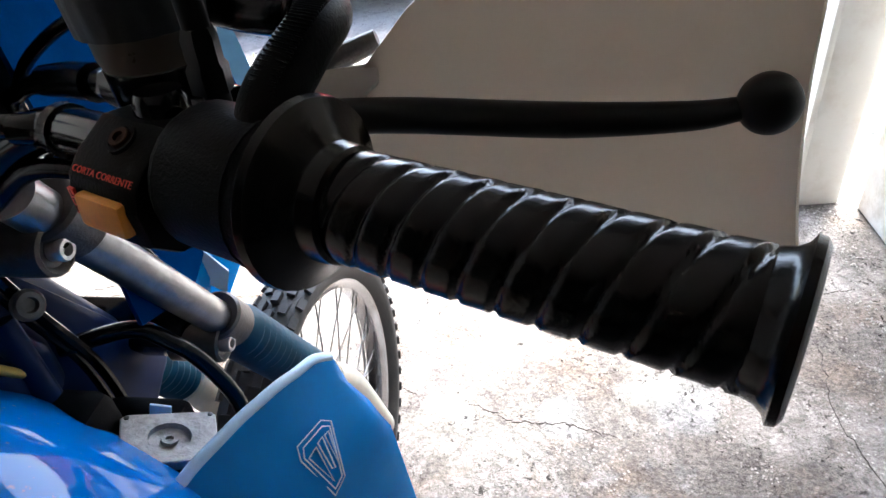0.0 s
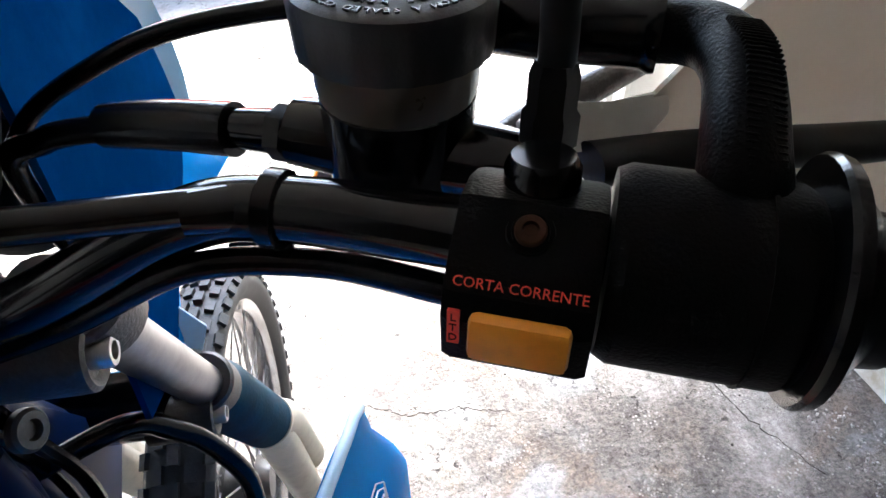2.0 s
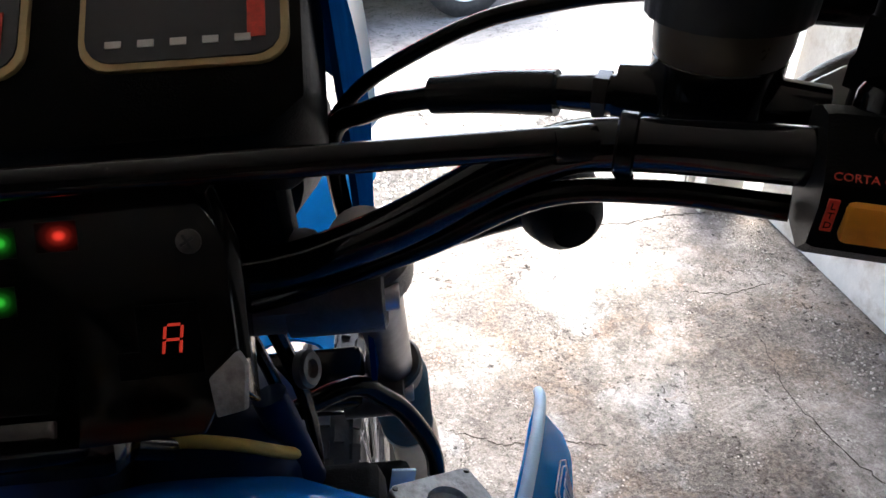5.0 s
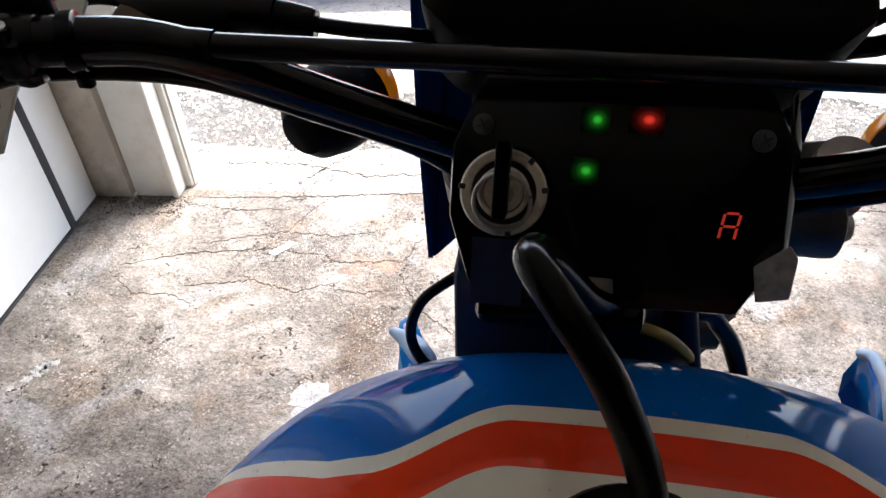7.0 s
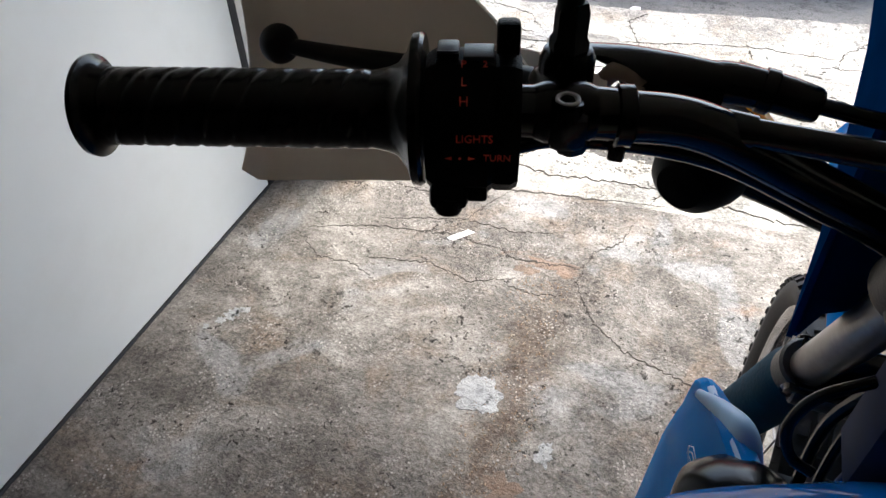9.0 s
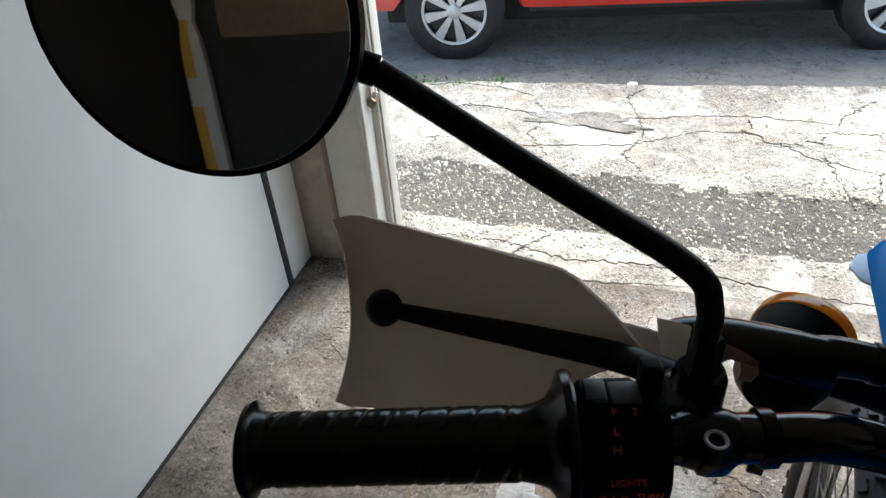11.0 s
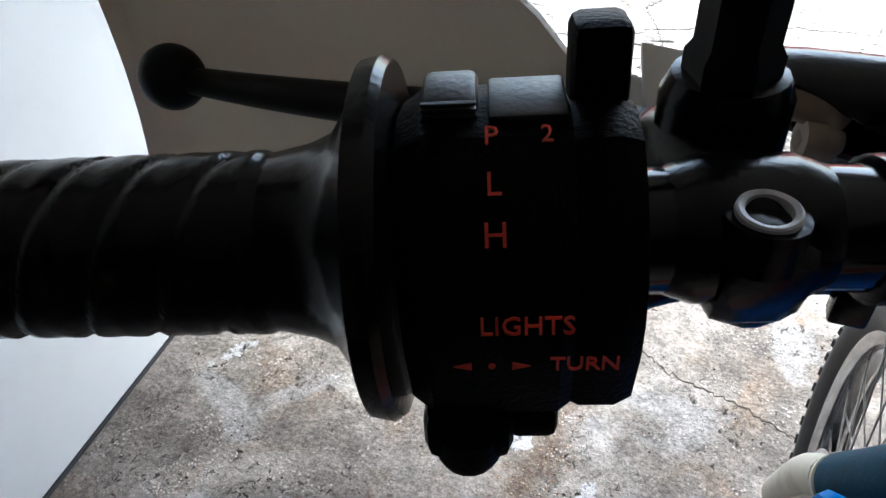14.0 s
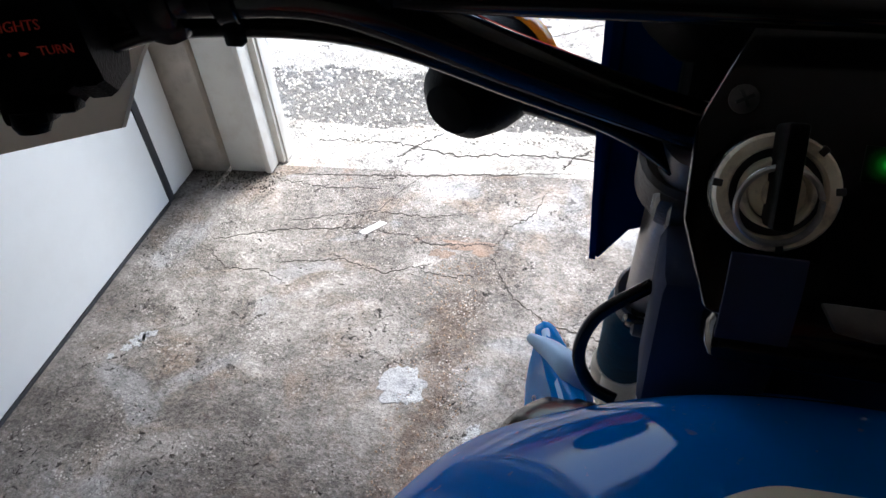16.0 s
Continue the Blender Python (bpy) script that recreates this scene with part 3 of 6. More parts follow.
def door_jamb(name, x_in, side, label):
    """A folded steel door frame upright: broad face, step, bead and outer leaf."""
    d = empty(name, label, "door frame")
    d["kind"] = "structure"
    d.matrix_world = G
    s = side
    xs = lambda a, b: (min(a, b), max(a, b))
    a, b = xs(x_in - s * 0.165, x_in - s * 0.02)
    part("jamb_face", slab(a, b, FRONT + 0.012, FRONT + 0.07, 0.0, 2.1, 0.004), FRAMEWHITE, d)
    a, b = xs(x_in - s * 0.022, x_in)
    part("jamb_bead", slab(a, b, FRONT + 0.0, FRONT + 0.075, 0.0, 2.1, 0.006), FRAMEWHITE, d)
    a, b = xs(x_in - s * 0.03, x_in + s * 0.022)
    part("jamb_leaf", slab(a, b, FRONT + 0.077, FRONT + 0.135, 0.0, 2.1, 0.003), FRAMEWHITE, d)
    a, b = xs(x_in + s * 0.022, x_in + s * 0.03)
    part("jamb_lip", slab(a, b, FRONT + 0.09, FRONT + 0.15, 0.0, 2.1, 0.002), FRAMEWHITE, d)
    return d


door_jamb("door_1", OPEN_L, 1, "white enamelled steel door frame upright with a padlock hasp")
door_jamb("door_2", OPEN_R, -1, "white enamelled steel door frame upright against plaster")


def padlock():
    p = empty("padlock", "small worn brass padlock hanging on the door frame", "padlock")
    p.matrix_world = G @ Matrix.Translation((OPEN_L + 0.012, FRONT + 0.05, 0.645))
    m = Matrix.Rotation(radians(35), 4, "Y")
    part("lock_body", box(m, 0.034, 0.014, 0.032, 0.003), BRASS, p)
    part("shackle", tube([m @ V(-0.011, 0, 0.014), m @ V(-0.011, 0, 0.034), m @ V(0, 0, 0.044), m @ V(0.011, 0, 0.034), m @ V(0.011, 0, 0.014)], 0.003, 8), STEEL, p)
    part("hasp", box(Matrix.Translation((0.004, 0.006, 0.052)), 0.01, 0.03, 0.045, 0.002), FRAMEWHITE, p)
    part("hasp_pin", tube([V(0.012, -0.01, 0.08), V(0.014, 0.03, 0.075), V(0.016, 0.05, 0.06)], 0.004, 8), STEEL, p)
    return p


padlock()


def ragged(points, width, z, seed, thick=0.0016, steps=9, wander=0.007, ground=None):
    """A jagged crack line lying on the floor."""
    rnd = random.Random(seed)
    bm = bmesh.new()
    line = []
    for (x0, y0), (x1, y1) in zip(points, points[1:]):
        for k in range(steps):
            t = k / steps
            line.append(V(x0 + (x1 - x0) * t + rnd.gauss(0, wander * 0.5), y0 + (y1 - y0) * t + rnd.gauss(0, wander * 0.5), 0))
    line.append(V(*points[-1], 0))
    n = len(line)
    left, right = [], []
    for i, p in enumerate(line):
        d = (line[min(i + 1, n - 1)] - line[max(i - 1, 0)]).normalized()
        w = width * rnd.uniform(0.25, 1.0) * (0.15 + min(1, 4 * min(i, n - 1 - i) / n))
        q = V(-d.y, d.x, 0) * w
        left.append(p + q)
        right.append(p - q)
    level = [z + (ground(GI @ p) if ground else 0.0) for p in line]
    lo = [[bm.verts.new((v.x, v.y, h)) for v in (a, b)] for a, b, h in zip(left, right, level)]
    hi = [[bm.verts.new((v.x, v.y, h + thick)) for v in (a, b)] for a, b, h in zip(left, right, level)]
    for i in range(n - 1):
        bm.faces.new((hi[i][0], hi[i + 1][0], hi[i + 1][1], hi[i][1]))
        bm.faces.new((lo[i][0], hi[i][0], hi[i][1], lo[i][1])) if i == 0 else None
        bm.faces.new((lo[i][0], lo[i + 1][0], hi[i + 1][0], hi[i][0]))
        bm.faces.new((lo[i][1], hi[i][1], hi[i + 1][1], lo[i + 1][1]))
    return bm


def patch(cx, cy, rx, ry, z, seed, thick=0.002, rough=0.35, n=40):
    """A thin ragged spill or chip lying flat."""
    rnd = random.Random(seed)
    bm = bmesh.new()
    ring = []
    for k in range(n):
        a = 2 * math.pi * k / n
        c, d = math.cos(a), math.sin(a)
        r = 1 + rough * noise.noise((1.6 * c + seed, 1.6 * d, 1)) + 0.5 * rough * noise.noise((5 * c, 5 * d + seed, 2)) + rnd.uniform(-0.07, 0.07)
        ring.append((cx + rx * r * math.cos(a), cy + ry * r * math.sin(a)))
    top = [bm.verts.new((x, y, z + thick)) for x, y in ring]
    low = [bm.verts.new((cx + 1.04 * (x - cx), cy + 1.04 * (y - cy), z - 0.001)) for x, y in ring]
    bm.faces.new(top)
    for i in range(n):
        bm.faces.new((low[i], low[(i + 1) % n], top[(i + 1) % n], top[i]))
    return bm


FLOOR = bpy.data.objects["floor"]
GI = G.inverted()


def on_floor(name, bm, material, label, owner=FLOOR):
    """A mark that belongs to the floor, built in world places."""
    bm.transform(GI)
    return part(name, bm, material, owner, label)


MORTAR = concrete("grey mortar smear", (0.52, 0.525, 0.53), (0.3, 0.3, 0.305), (0.42, 0.41, 0.4), 45)
RUSTY = concrete("rust stained concrete", (0.3, 0.225, 0.175), (0.17, 0.125, 0.1), (0.29, 0.165, 0.11), 40)
on_floor("mortar_smear", patch(-0.575, 0.735, 0.062, 0.05, 0, 3, rough=0.5), MORTAR, "pale grey mortar smear")
on_floor("mortar_smear", patch(-0.36, 0.63, 0.022, 0.03, 0, 8, thick=0.001, rough=0.8), MORTAR, "")
for k, (x, y) in enumerate([(-1.39, 0.66), (-1.365, 0.695), (-1.35, 0.715), (-1.335, 0.745), (-1.322, 0.755), (-1.345, 0.735)]):
    on_floor("paint_drip", patch(x, y, 0.009 + 0.004 * (k % 3), 0.011 + 0.003 * (k % 2), 0, 60 + k, thick=0.0008, rough=0.9), MORTAR, "pale paint drip")
for k, (x, y) in enumerate([(-1.048, 0.884), (-1.035, 0.892), (-1.055, 0.873), (-1.22, 0.66), (-1.047, 0.424), (-1.02, 0.436), (-1.0, 0.41), (-0.962, 0.459), (-0.975, 0.44), (-0.973, 0.588), (-0.99, 0.6), (-1.113, 0.872), (-1.13, 0.88), (-0.82, 0.7), (-0.75, 0.62), (-0.7, 0.9), (-0.86, 1.05)]):
    on_floor("pit", patch(x, y, 0.004 + 0.0035 * (k % 4 == 0), 0.003 + 0.002 * (k % 3 == 0), 0, 80 + k, thick=0.0006, rough=0.9, n=14), CRACKDARK, "")
for k, (x, y, rx, ry) in enumerate([(-0.50, 1.285, 0.085, 0.03), (-0.43, 0.5, 0.035, 0.045), (-0.60, 1.24, 0.03, 0.02)]):
    on_floor("rust_stain", patch(x, y, rx, ry, 0, 20 + k, thick=0.0007, rough=0.7), RUSTY, "orange rust stain")
for k, pts in enumerate([
    [(-1.23, 1.56), (-0.95, 1.6), (-0.81, 1.62), (-0.6, 1.66), (-0.25, 1.73)],
    [(-0.9, 1.66), (-0.87, 1.6), (-0.93, 1.57)],
    [(-1.35, 1.17), (-1.15, 1.26), (-0.93, 1.3), (-0.875, 1.32)],
    [(-0.71, 1.306), (-0.66, 1.275), (-0.55, 1.29), (-0.437, 1.313)],
    [(-0.437, 1.313), (-0.44, 1.24), (-0.36, 1.1), (-0.25, 1.02), (-0.102, 0.984), (0.037, 0.927), (0.09, 0.9)],
    [(-1.1, 1.1), (-0.9, 1.16), (-0.75, 1.12), (-0.62, 1.19)],
    [(0.2, 0.9), (0.35, 0.83), (0.47, 0.835), (0.6, 0.8)],
    [(1.15, 1.15), (1.12, 0.9), (1.17, 0.7), (1.28, 0.5)],
    [(0.75, 1.76), (0.95, 1.75), (1.12, 1.78), (1.25, 1.775)],
    [(1.0, 1.35), (1.15, 1.32), (1.3, 1.36)],
    [(-0.437, 1.313), (-0.425, 1.4), (-0.36, 1.47), (-0.33, 1.6)],
    [(-1.15, 1.3), (-1.0, 1.36), (-0.87, 1.41), (-0.7, 1.4), (-0.56, 1.45)],
    [(-0.87, 1.41), (-0.84, 1.5), (-0.78, 1.62)],
    [(-1.38, 1.14), (-1.25, 1.05), (-1.12, 1.06), (-1.0, 1.0)],
    [(-0.875, 1.32), (-0.8, 1.3), (-0.71, 1.306)],
    [(-0.66, 1.16), (-0.55, 1.14), (-0.47, 1.17)],
    [(-1.3, 1.52), (-1.1, 1.5), (-0.9, 1.53)],
]):
    on_floor("crack", ragged(pts, 0.0042 if k in (0, 8) else 0.0032 if k == 3 else 0.0022 if k in (2, 4, 10) else 0.0014, 0.0, 40 + k, steps=14), CRACKDARK, "")
GROUND = bpy.data.objects["ground"]
for k, pts in enumerate([
    [(0.95, 3.05), (0.62, 2.9), (0.45, 2.72), (0.43, 2.5), (0.3, 2.3)],
    [(0.45, 2.95), (0.8, 3.05), (1.2, 3.0)],
    [(-1.8, 2.95), (-1.4, 3.02), (-1.05, 2.96), (-0.6, 3.05), (-0.1, 3.2), (0.3, 3.2)],
    [(-0.1, 3.25), (-0.05, 3.0), (0.2, 2.8), (0.45, 2.72)],
    [(0.235, 2.855), (0.29, 2.62), (0.336, 2.41)],
    [(-0.29, 2.97), (0.0, 3.02), (0.3, 3.1), (0.58, 3.14)],
    [(-1.2, 3.2), (-1.05, 2.96), (-1.1, 2.75), (-0.95, 2.55)],
    [(-0.6, 3.05), (-0.55, 2.85), (-0.62, 2.65), (-0.5, 2.5)],
    [(-1.6, 2.6), (-1.35, 2.66), (-1.1, 2.62), (-0.8, 2.7), (-0.58, 2.76), (-0.29, 2.97)],
    [(-0.6, 3.05), (-0.7, 3.3), (-0.62, 3.45)],
    [(0.3, 3.1), (0.35, 3.3), (0.5, 3.5)],
    [(-1.95, 3.15), (-1.7, 3.3), (-1.4, 3.28), (-1.2, 3.2)],
    [(-1.25, 1.80), (-0.95, 1.83), (-0.7, 1.78), (-0.35, 1.84), (0.1, 1.80), (0.42, 1.82)],
    [(-0.9, 1.74), (-0.85, 1.83), (-0.78, 1.93)],
    [(-0.3, 1.75), (-0.27, 1.84), (-0.15, 1.94)],
]):
    on_floor("crack", ragged(pts, 0.0026, -0.0025, 70 + k, thick=0.0052, wander=0.011, steps=22, ground=lambda p: ground_height(p.x, p.y)), CRACKDARK, "", GROUND)
on_floor("mortar_smear", patch(0.1, 3.02, 0.16, 0.1, -0.012, 13, thick=0.012, rough=0.6), APRONMAT, "bleached lump of old mortar", GROUND)
on_floor("worn_patch", patch(-0.9, 2.94, 0.3, 0.09, -0.006, 15, thick=0.006, rough=0.8, n=70), WORNDARK, "dark worn patch in the street slab", GROUND)


def floor_scrap(name, cx, cy, outline, material, label, category, z=0.002):
    bm = prism(Matrix.Translation((cx, cy, z)), outline, 0.0012)
    tagged(part(name, bm, material), label, category)


floor_scrap("paper_scrap", -0.863, 1.318, [(-0.03, -0.03), (-0.005, -0.035), (0.045, 0.03), (0.02, 0.035)], PAPER, "torn scrap of white paper lying on concrete", "paper")
floor_scrap("paper_scrap", -0.7, 3.52, [(-0.03, -0.02), (0.03, -0.015), (0.02, 0.025), (-0.02, 0.02)], PAPER, "crumpled bit of white litter by the road", "paper", -0.02)


def stones(seed, count, x0, x1, y0, y1, rmin, rmax, z):
    rnd = random.Random(seed)
    bm = bmesh.new()
    for _ in range(count):
        x, y = rnd.uniform(x0, x1), rnd.uniform(y0, y1)
        w = 0.12 * noise.noise((x * 1.3, 2.0, 0)) + 0.05 * noise.noise((x * 5, 9.0, 0))
        y += w
        r = rnd.uniform(rmin, rmax) ** 1.0
        base = z if y < 1.7 else ground_height(x, y) - 0.001
        m = Matrix.Translation((x, y, base + r * 0.1)) @ Euler((rnd.uniform(0, 3), rnd.uniform(0, 3), rnd.uniform(0, 6))).to_matrix().to_4x4() @ Matrix.Diagonal((r, r * rnd.uniform(0.6, 1), r * rnd.uniform(0.5, 0.8), 1))
        vs = [bm.verts.new(m @ V(*c)) for c in ((1, 0, 0), (-1, 0, 0), (0, 1, 0), (0, -1, 0), (0, 0, 1), (0, 0, -1))]
        for a, b, c in ((0, 2, 4), (2, 1, 4), (1, 3, 4), (3, 0, 4), (2, 0, 5), (1, 2, 5), (3, 1, 5), (0, 3, 5)):
            bm.faces.new((vs[a], vs[b], vs[c]))
    return bm


def stuff(name, bm, material, label, category):
    ob = part(name, bm, material, angle=20, normals=False)
    ob.matrix_world = G
    return tagged(ob, label, category, kind="stuff")


_bed = stones(5, 5600, -2.6, 1.8, 1.9, 2.62, 0.004, 0.013, -0.026)
stuff("gravel", _bed, PEBBLE, "pale pebbles set in the dark gravel strip", "gravel")
stuff("brown_grit", stones(16, 900, -0.52, -0.34, 0.2, 1.25, 0.0012, 0.0045, 0.0), mat("brown crumbs", (0.3, 0.2, 0.13), 0.9, vary=0.3, second=(0.6, 0.55, 0.48), second_amount=0.9, second_scale=60), "brown and white crumbs along a stain in the floor", "grit")
stuff("grit", stones(6, 1600, -1.4, 1.4, -0.3, 1.7, 0.0012, 0.0035, 0.0), PEBBLE, "loose grit and crumbs on the garage floor", "grit")
stuff("dark_grit", stones(9, 420, -1.4, 1.4, -0.2, 1.7, 0.0015, 0.005, 0.0), CRACKDARK, "dark crumbs of dirt on the garage floor", "grit")
stuff("rubble", stones(21, 320, 1.38, 1.48, 0.2, 1.62, 0.002, 0.008, 0.0), PEBBLE, "crumbled plaster along the foot of the wall", "rubble")
stuff("corner_dirt", stones(22, 420, -1.44, -1.14, 1.52, 1.65, 0.0015, 0.005, 0.0), CRACKDARK, "dark dirt swept into the corner by the door frame", "dirt")
stuff("street_grit", stones(7, 2200, -2.6, 2.2, 2.45, 3.6, 0.003, 0.011, -0.012), PEBBLE, "loose stones on the street slab", "grit")


def weeds(cx, cy, seed):
    rnd = random.Random(seed)
    bm = bmesh.new()
    for _ in range(40):
        a, l = rnd.uniform(0, 6.28), rnd.uniform(0.02, 0.06)
        b = V(cx + rnd.gauss(0, 0.05), cy + rnd.gauss(0, 0.03), -0.03)
        d = V(math.cos(a), math.sin(a), rnd.uniform(0.6, 1.6)).normalized() * l
        s = V(-math.sin(a), math.cos(a), 0) * 0.004
        vs = [bm.verts.new(q) for q in (b - s, b + s, b + d * 0.6 + s * 1.4, b + d, b + d * 0.6 - s * 1.4)]
        bm.faces.new(vs)
    return bm


for k, (x, y) in enumerate([(-1.35, 3.45), (-1.6, 3.48), (-1.15, 3.5)]):
    o = stuff("weeds", weeds(x, y, 90 + k), WEED, "small green weeds at the edge of the road", "weeds")


def street_car():
    """A red hatchback parked along the street."""
    car = empty("car", "red hatchback parked on the far side of the apron", "car")
    xa, xb, r, road = -1.43, 1.18, 0.31, -0.055
    car.matrix_world = Matrix.Translation((-1.855, 3.74, road)) @ Matrix.Rotation(radians(14.5), 4, "Z") @ Matrix.Translation((-xa, 0, 0))
    side = [(-2.2, 0.34), (-2.24, 0.5), (-2.2, 0.7), (-1.95, 0.82), (-1.1, 0.93), (-0.45, 1.42), (0.2, 1.5), (1.2, 1.47), (1.72, 1.1), (1.86, 0.95), (1.9, 0.55), (1.82, 0.34)]

    def arch(cx):
        return [(cx + 0.39 * math.cos(a), r + 0.39 * math.sin(a)) for a in np.linspace(math.pi + 0.02, -0.02, 15) if r + 0.39 * math.sin(a) > 0.33]
    low = [(-1.86, 0.335)] + arch(xa) + [(-1.02, 0.335), (-0.9, 0.33), (0.6, 0.33), (0.7, 0.335)] + arch(xb) + [(1.52, 0.335)]
    outline = low[::-1] + side
    m = basis((0, 0, 0), (1, 0, 0), (0, -1, 0))
    shell = bmesh.new()
    rings = []
    for y, inset, dz in ((0.0, 0.05, 0), (0.03, 0.015, 0), (0.09, 0.0, 0), (1.6, 0.0, 0), (1.66, 0.015, 0), (1.7, 0.05, 0)):
        ring = []
        for x, z in outline:
            k = 1 - inset * 0.5
            lean = 0.16 * max(0, z - 0.92) / 0.58
            yy = y + (lean if y < 0.8 else -lean)
            ring.append(V(x * k, yy, 0.33 + (z - 0.33) * (1 - inset)))
        rings.append(ring)
    skin(shell, rings)
    part("body", shell, CARRED, car)
    part("underbody", box(Matrix.Translation((-0.15, 0.85, 0.27)), 3.5, 1.3, 0.16, 0.02), CARDARK, car)
    part("sill_trim", box(Matrix.Translation((-0.16, 0.03, 0.33)), 1.6, 0.05, 0.05, 0.01), CARDARK, car)
    part("door_seam", box(Matrix.Translation((-0.2, 0.003, 0.62)), 0.008, 0.02, 0.5, 0), CARDARK, car)
    part("door_seam", box(Matrix.Translation((0.72, 0.003, 0.66)), 0.008, 0.02, 0.45, 0), CARDARK, car)
    part("side_window", prism(basis((0, 0.07, 0), (1, 0, 0), (0, -1, 0.27)), [(-0.95, 0.98), (-0.42, 1.36), (0.2, 1.42), (0.22, 0.98)], 0.02, 0.004), DARKGLASS, car)
    part("side_window", prism(basis((0, 0.07, 0), (1, 0, 0), (0, -1, 0.27)), [(0.27, 0.98), (0.26, 1.42), (1.0, 1.4), (1.35, 1.1), (1.3, 0.98)], 0.02, 0.004), DARKGLASS, car)

    def wheel(x, y):
        w = bpy.data.objects.new("wheel", None)
        scene.collection.objects.link(w)
        w.parent = car
        ax = V(0, -1, 0)
        prof = [(-0.1, 0.2), (-0.1, 0.27), (-0.085, 0.315), (-0.05, r), (0.03, r), (0.07, 0.318), (0.092, 0.28), (0.098, 0.24), (0.092, 0.205), (0.06, 0.2)]
        part("tyre", lathe((x, y, r), ax, prof, 48, loop=True), TYRE, w)
        part("rim", lathe((x, y, r), ax, [(0.03, 0.0), (0.035, 0.19), (0.085, 0.203), (0.09, 0.21), (0.08, 0.215), (-0.08, 0.21), (-0.08, 0.0)], 40), DIALBLACK, w)
        part("trim_ring", lathe((x, y, r), ax, [(0.08, 0.19), (0.09, 0.19), (0.094, 0.205), (0.085, 0.213), (0.075, 0.205)], 40, loop=True), HUBSILVER, w)
        part("hub", lathe((x, y, r), ax, [(0.05, 0.05), (0.085, 0.045), (0.092, 0.03), (0.093, 0.0)], 24), HUBSILVER, w)
        for k in range(8):
            a = 2 * math.pi * k / 8 + 0.2
            u = V(math.cos(a), 0, math.sin(a))
            t = V(-math.sin(a), 0, math.cos(a))
            c = V(x, y, r)
            bm = bmesh.new()
            for q0, q1, w0, w1 in ((0.035, 0.195, 0.014, 0.032),):
                vs = []
                for d, dz in ((0.078, 1), (0.06, 1)):
                    for q, ww in ((q0, w0), (q1, w1)):
                        for s in (-1, 1):
                            vs.append(bm.verts.new(c + u * q + t * s * ww + ax * d))
                for f in ((0, 1, 3, 2), (4, 6, 7, 5), (0, 2, 6, 4), (1, 5, 7, 3), (2, 3, 7, 6), (0, 4, 5, 1)):
                    bm.faces.new([vs[i] for i in f])
            part("spoke", bm, HUBSILVER, w)
    for x in (xa, xb):
        wheel(x, 0.1)
        wheel(x, 1.6)
    return car


street_car()


def back_post():
    p = empty("timber_post", "white timber post with yellow paint patches by the back wall", "post")
    p.matrix_world = G @ Matrix.Translation((-1.36, BACK + 0.2, 0))
    part("post", box(Matrix.Translation((0, 0, 1.25)), 0.12, 0.09, 2.5, 0.006), FRAMEWHITE, p)
    for z, h in ((0.5, 0.38), (0.98, 0.3), (1.6, 0.4)):
        part("paint_patch", box(Matrix.Translation((-0.03, 0.046, z)), 0.055, 0.004, h, 0.001), YELLOWPAINT, p)


back_post()
_shelf = empty("shelf_board", "brown wooden board fixed high on the back wall", "shelf")
_shelf.matrix_world = G @ Matrix.Translation((-0.85, BACK + 0.03, 1.3))
part("board", box(Matrix.Identity(4), 0.75, 0.03, 0.6, 0.004), mat("brown board", (0.25, 0.18, 0.12), 0.7, vary=0.15), _shelf)

_wb = empty("wall_bolt", "dark steel bolt sticking out of the plaster wall", "bolt")
_wb.matrix_world = G @ Matrix.Translation((WALL_R, 0.936, 0.627))
part("shank", tube([V(0.02, 0, 0), V(-0.05, 0, 0.002)], 0.006, 12), CARDARK, _wb)
part("head", lathe(V(-0.05, 0, 0.002), (-1, 0, 0), [(0, 0.011), (0.008, 0.011), (0.01, 0.009), (0.01, 0.0)], 6), CARDARK, _wb)

# ---- the motorcycle ----
BIKE = empty("motorcycle", "blue enduro motorcycle with red and cream tank stripes on worn concrete", "motorcycle")


def group_part(name, label=""):
    o = bpy.data.objects.new(name, None)
    scene.collection.objects.link(o)
    o.parent = BIKE
    if label:
        tagged(o, label)
    return o


LA, LIN, LBK = V(-0.3215, -0.0620, 1.3085), V(0.133, 0.0485, 0.0).normalized(), V(0.343, -0.939, 0).normalized()
RA, RIN, RBK = V(0.378, -0.067, 1.2965), V(-0.138, 0.059, 0.001).normalized(), V(-0.393, -0.9195, 0).normalized()


def L(s, b=0.0, z=0.0):
    return LA + LIN * s + LBK * b + V(0, 0, z)


def R(s, b=0.0, z=0.0):
    return RA + RIN * s + RBK * b + V(0, 0, z)


# handlebar: one bent tube, with the cross brace and the wrapped collars
_bar = group_part("handlebar", "black painted tubular handlebar with a cross brace")
_lpts = [L(-0.12), L(-0.05), L(0.0), L(0.06), L(0.0865, -0.001, -0.002), V(-0.206, -0.012, 1.2965), V(-0.15, 0.0195, 1.2595), V(-0.095, 0.0375, 1.2315), V(-0.06, 0.04, 1.221), V(0, 0.037, 1.216)]
_rpts = [V(0.06, 0.035, 1.214), V(0.1, 0.03, 1.222), V(0.15, 0.016, 1.248), V(0.207, 0.008, 1.281), V(0.243, -0.002, 1.2905), R(0.075), R(0.0), R(-0.05), R(-0.12)]
part("tube", tube(_lpts + _rpts, 0.0111, 18, 8), BLACKPAINT, _bar)
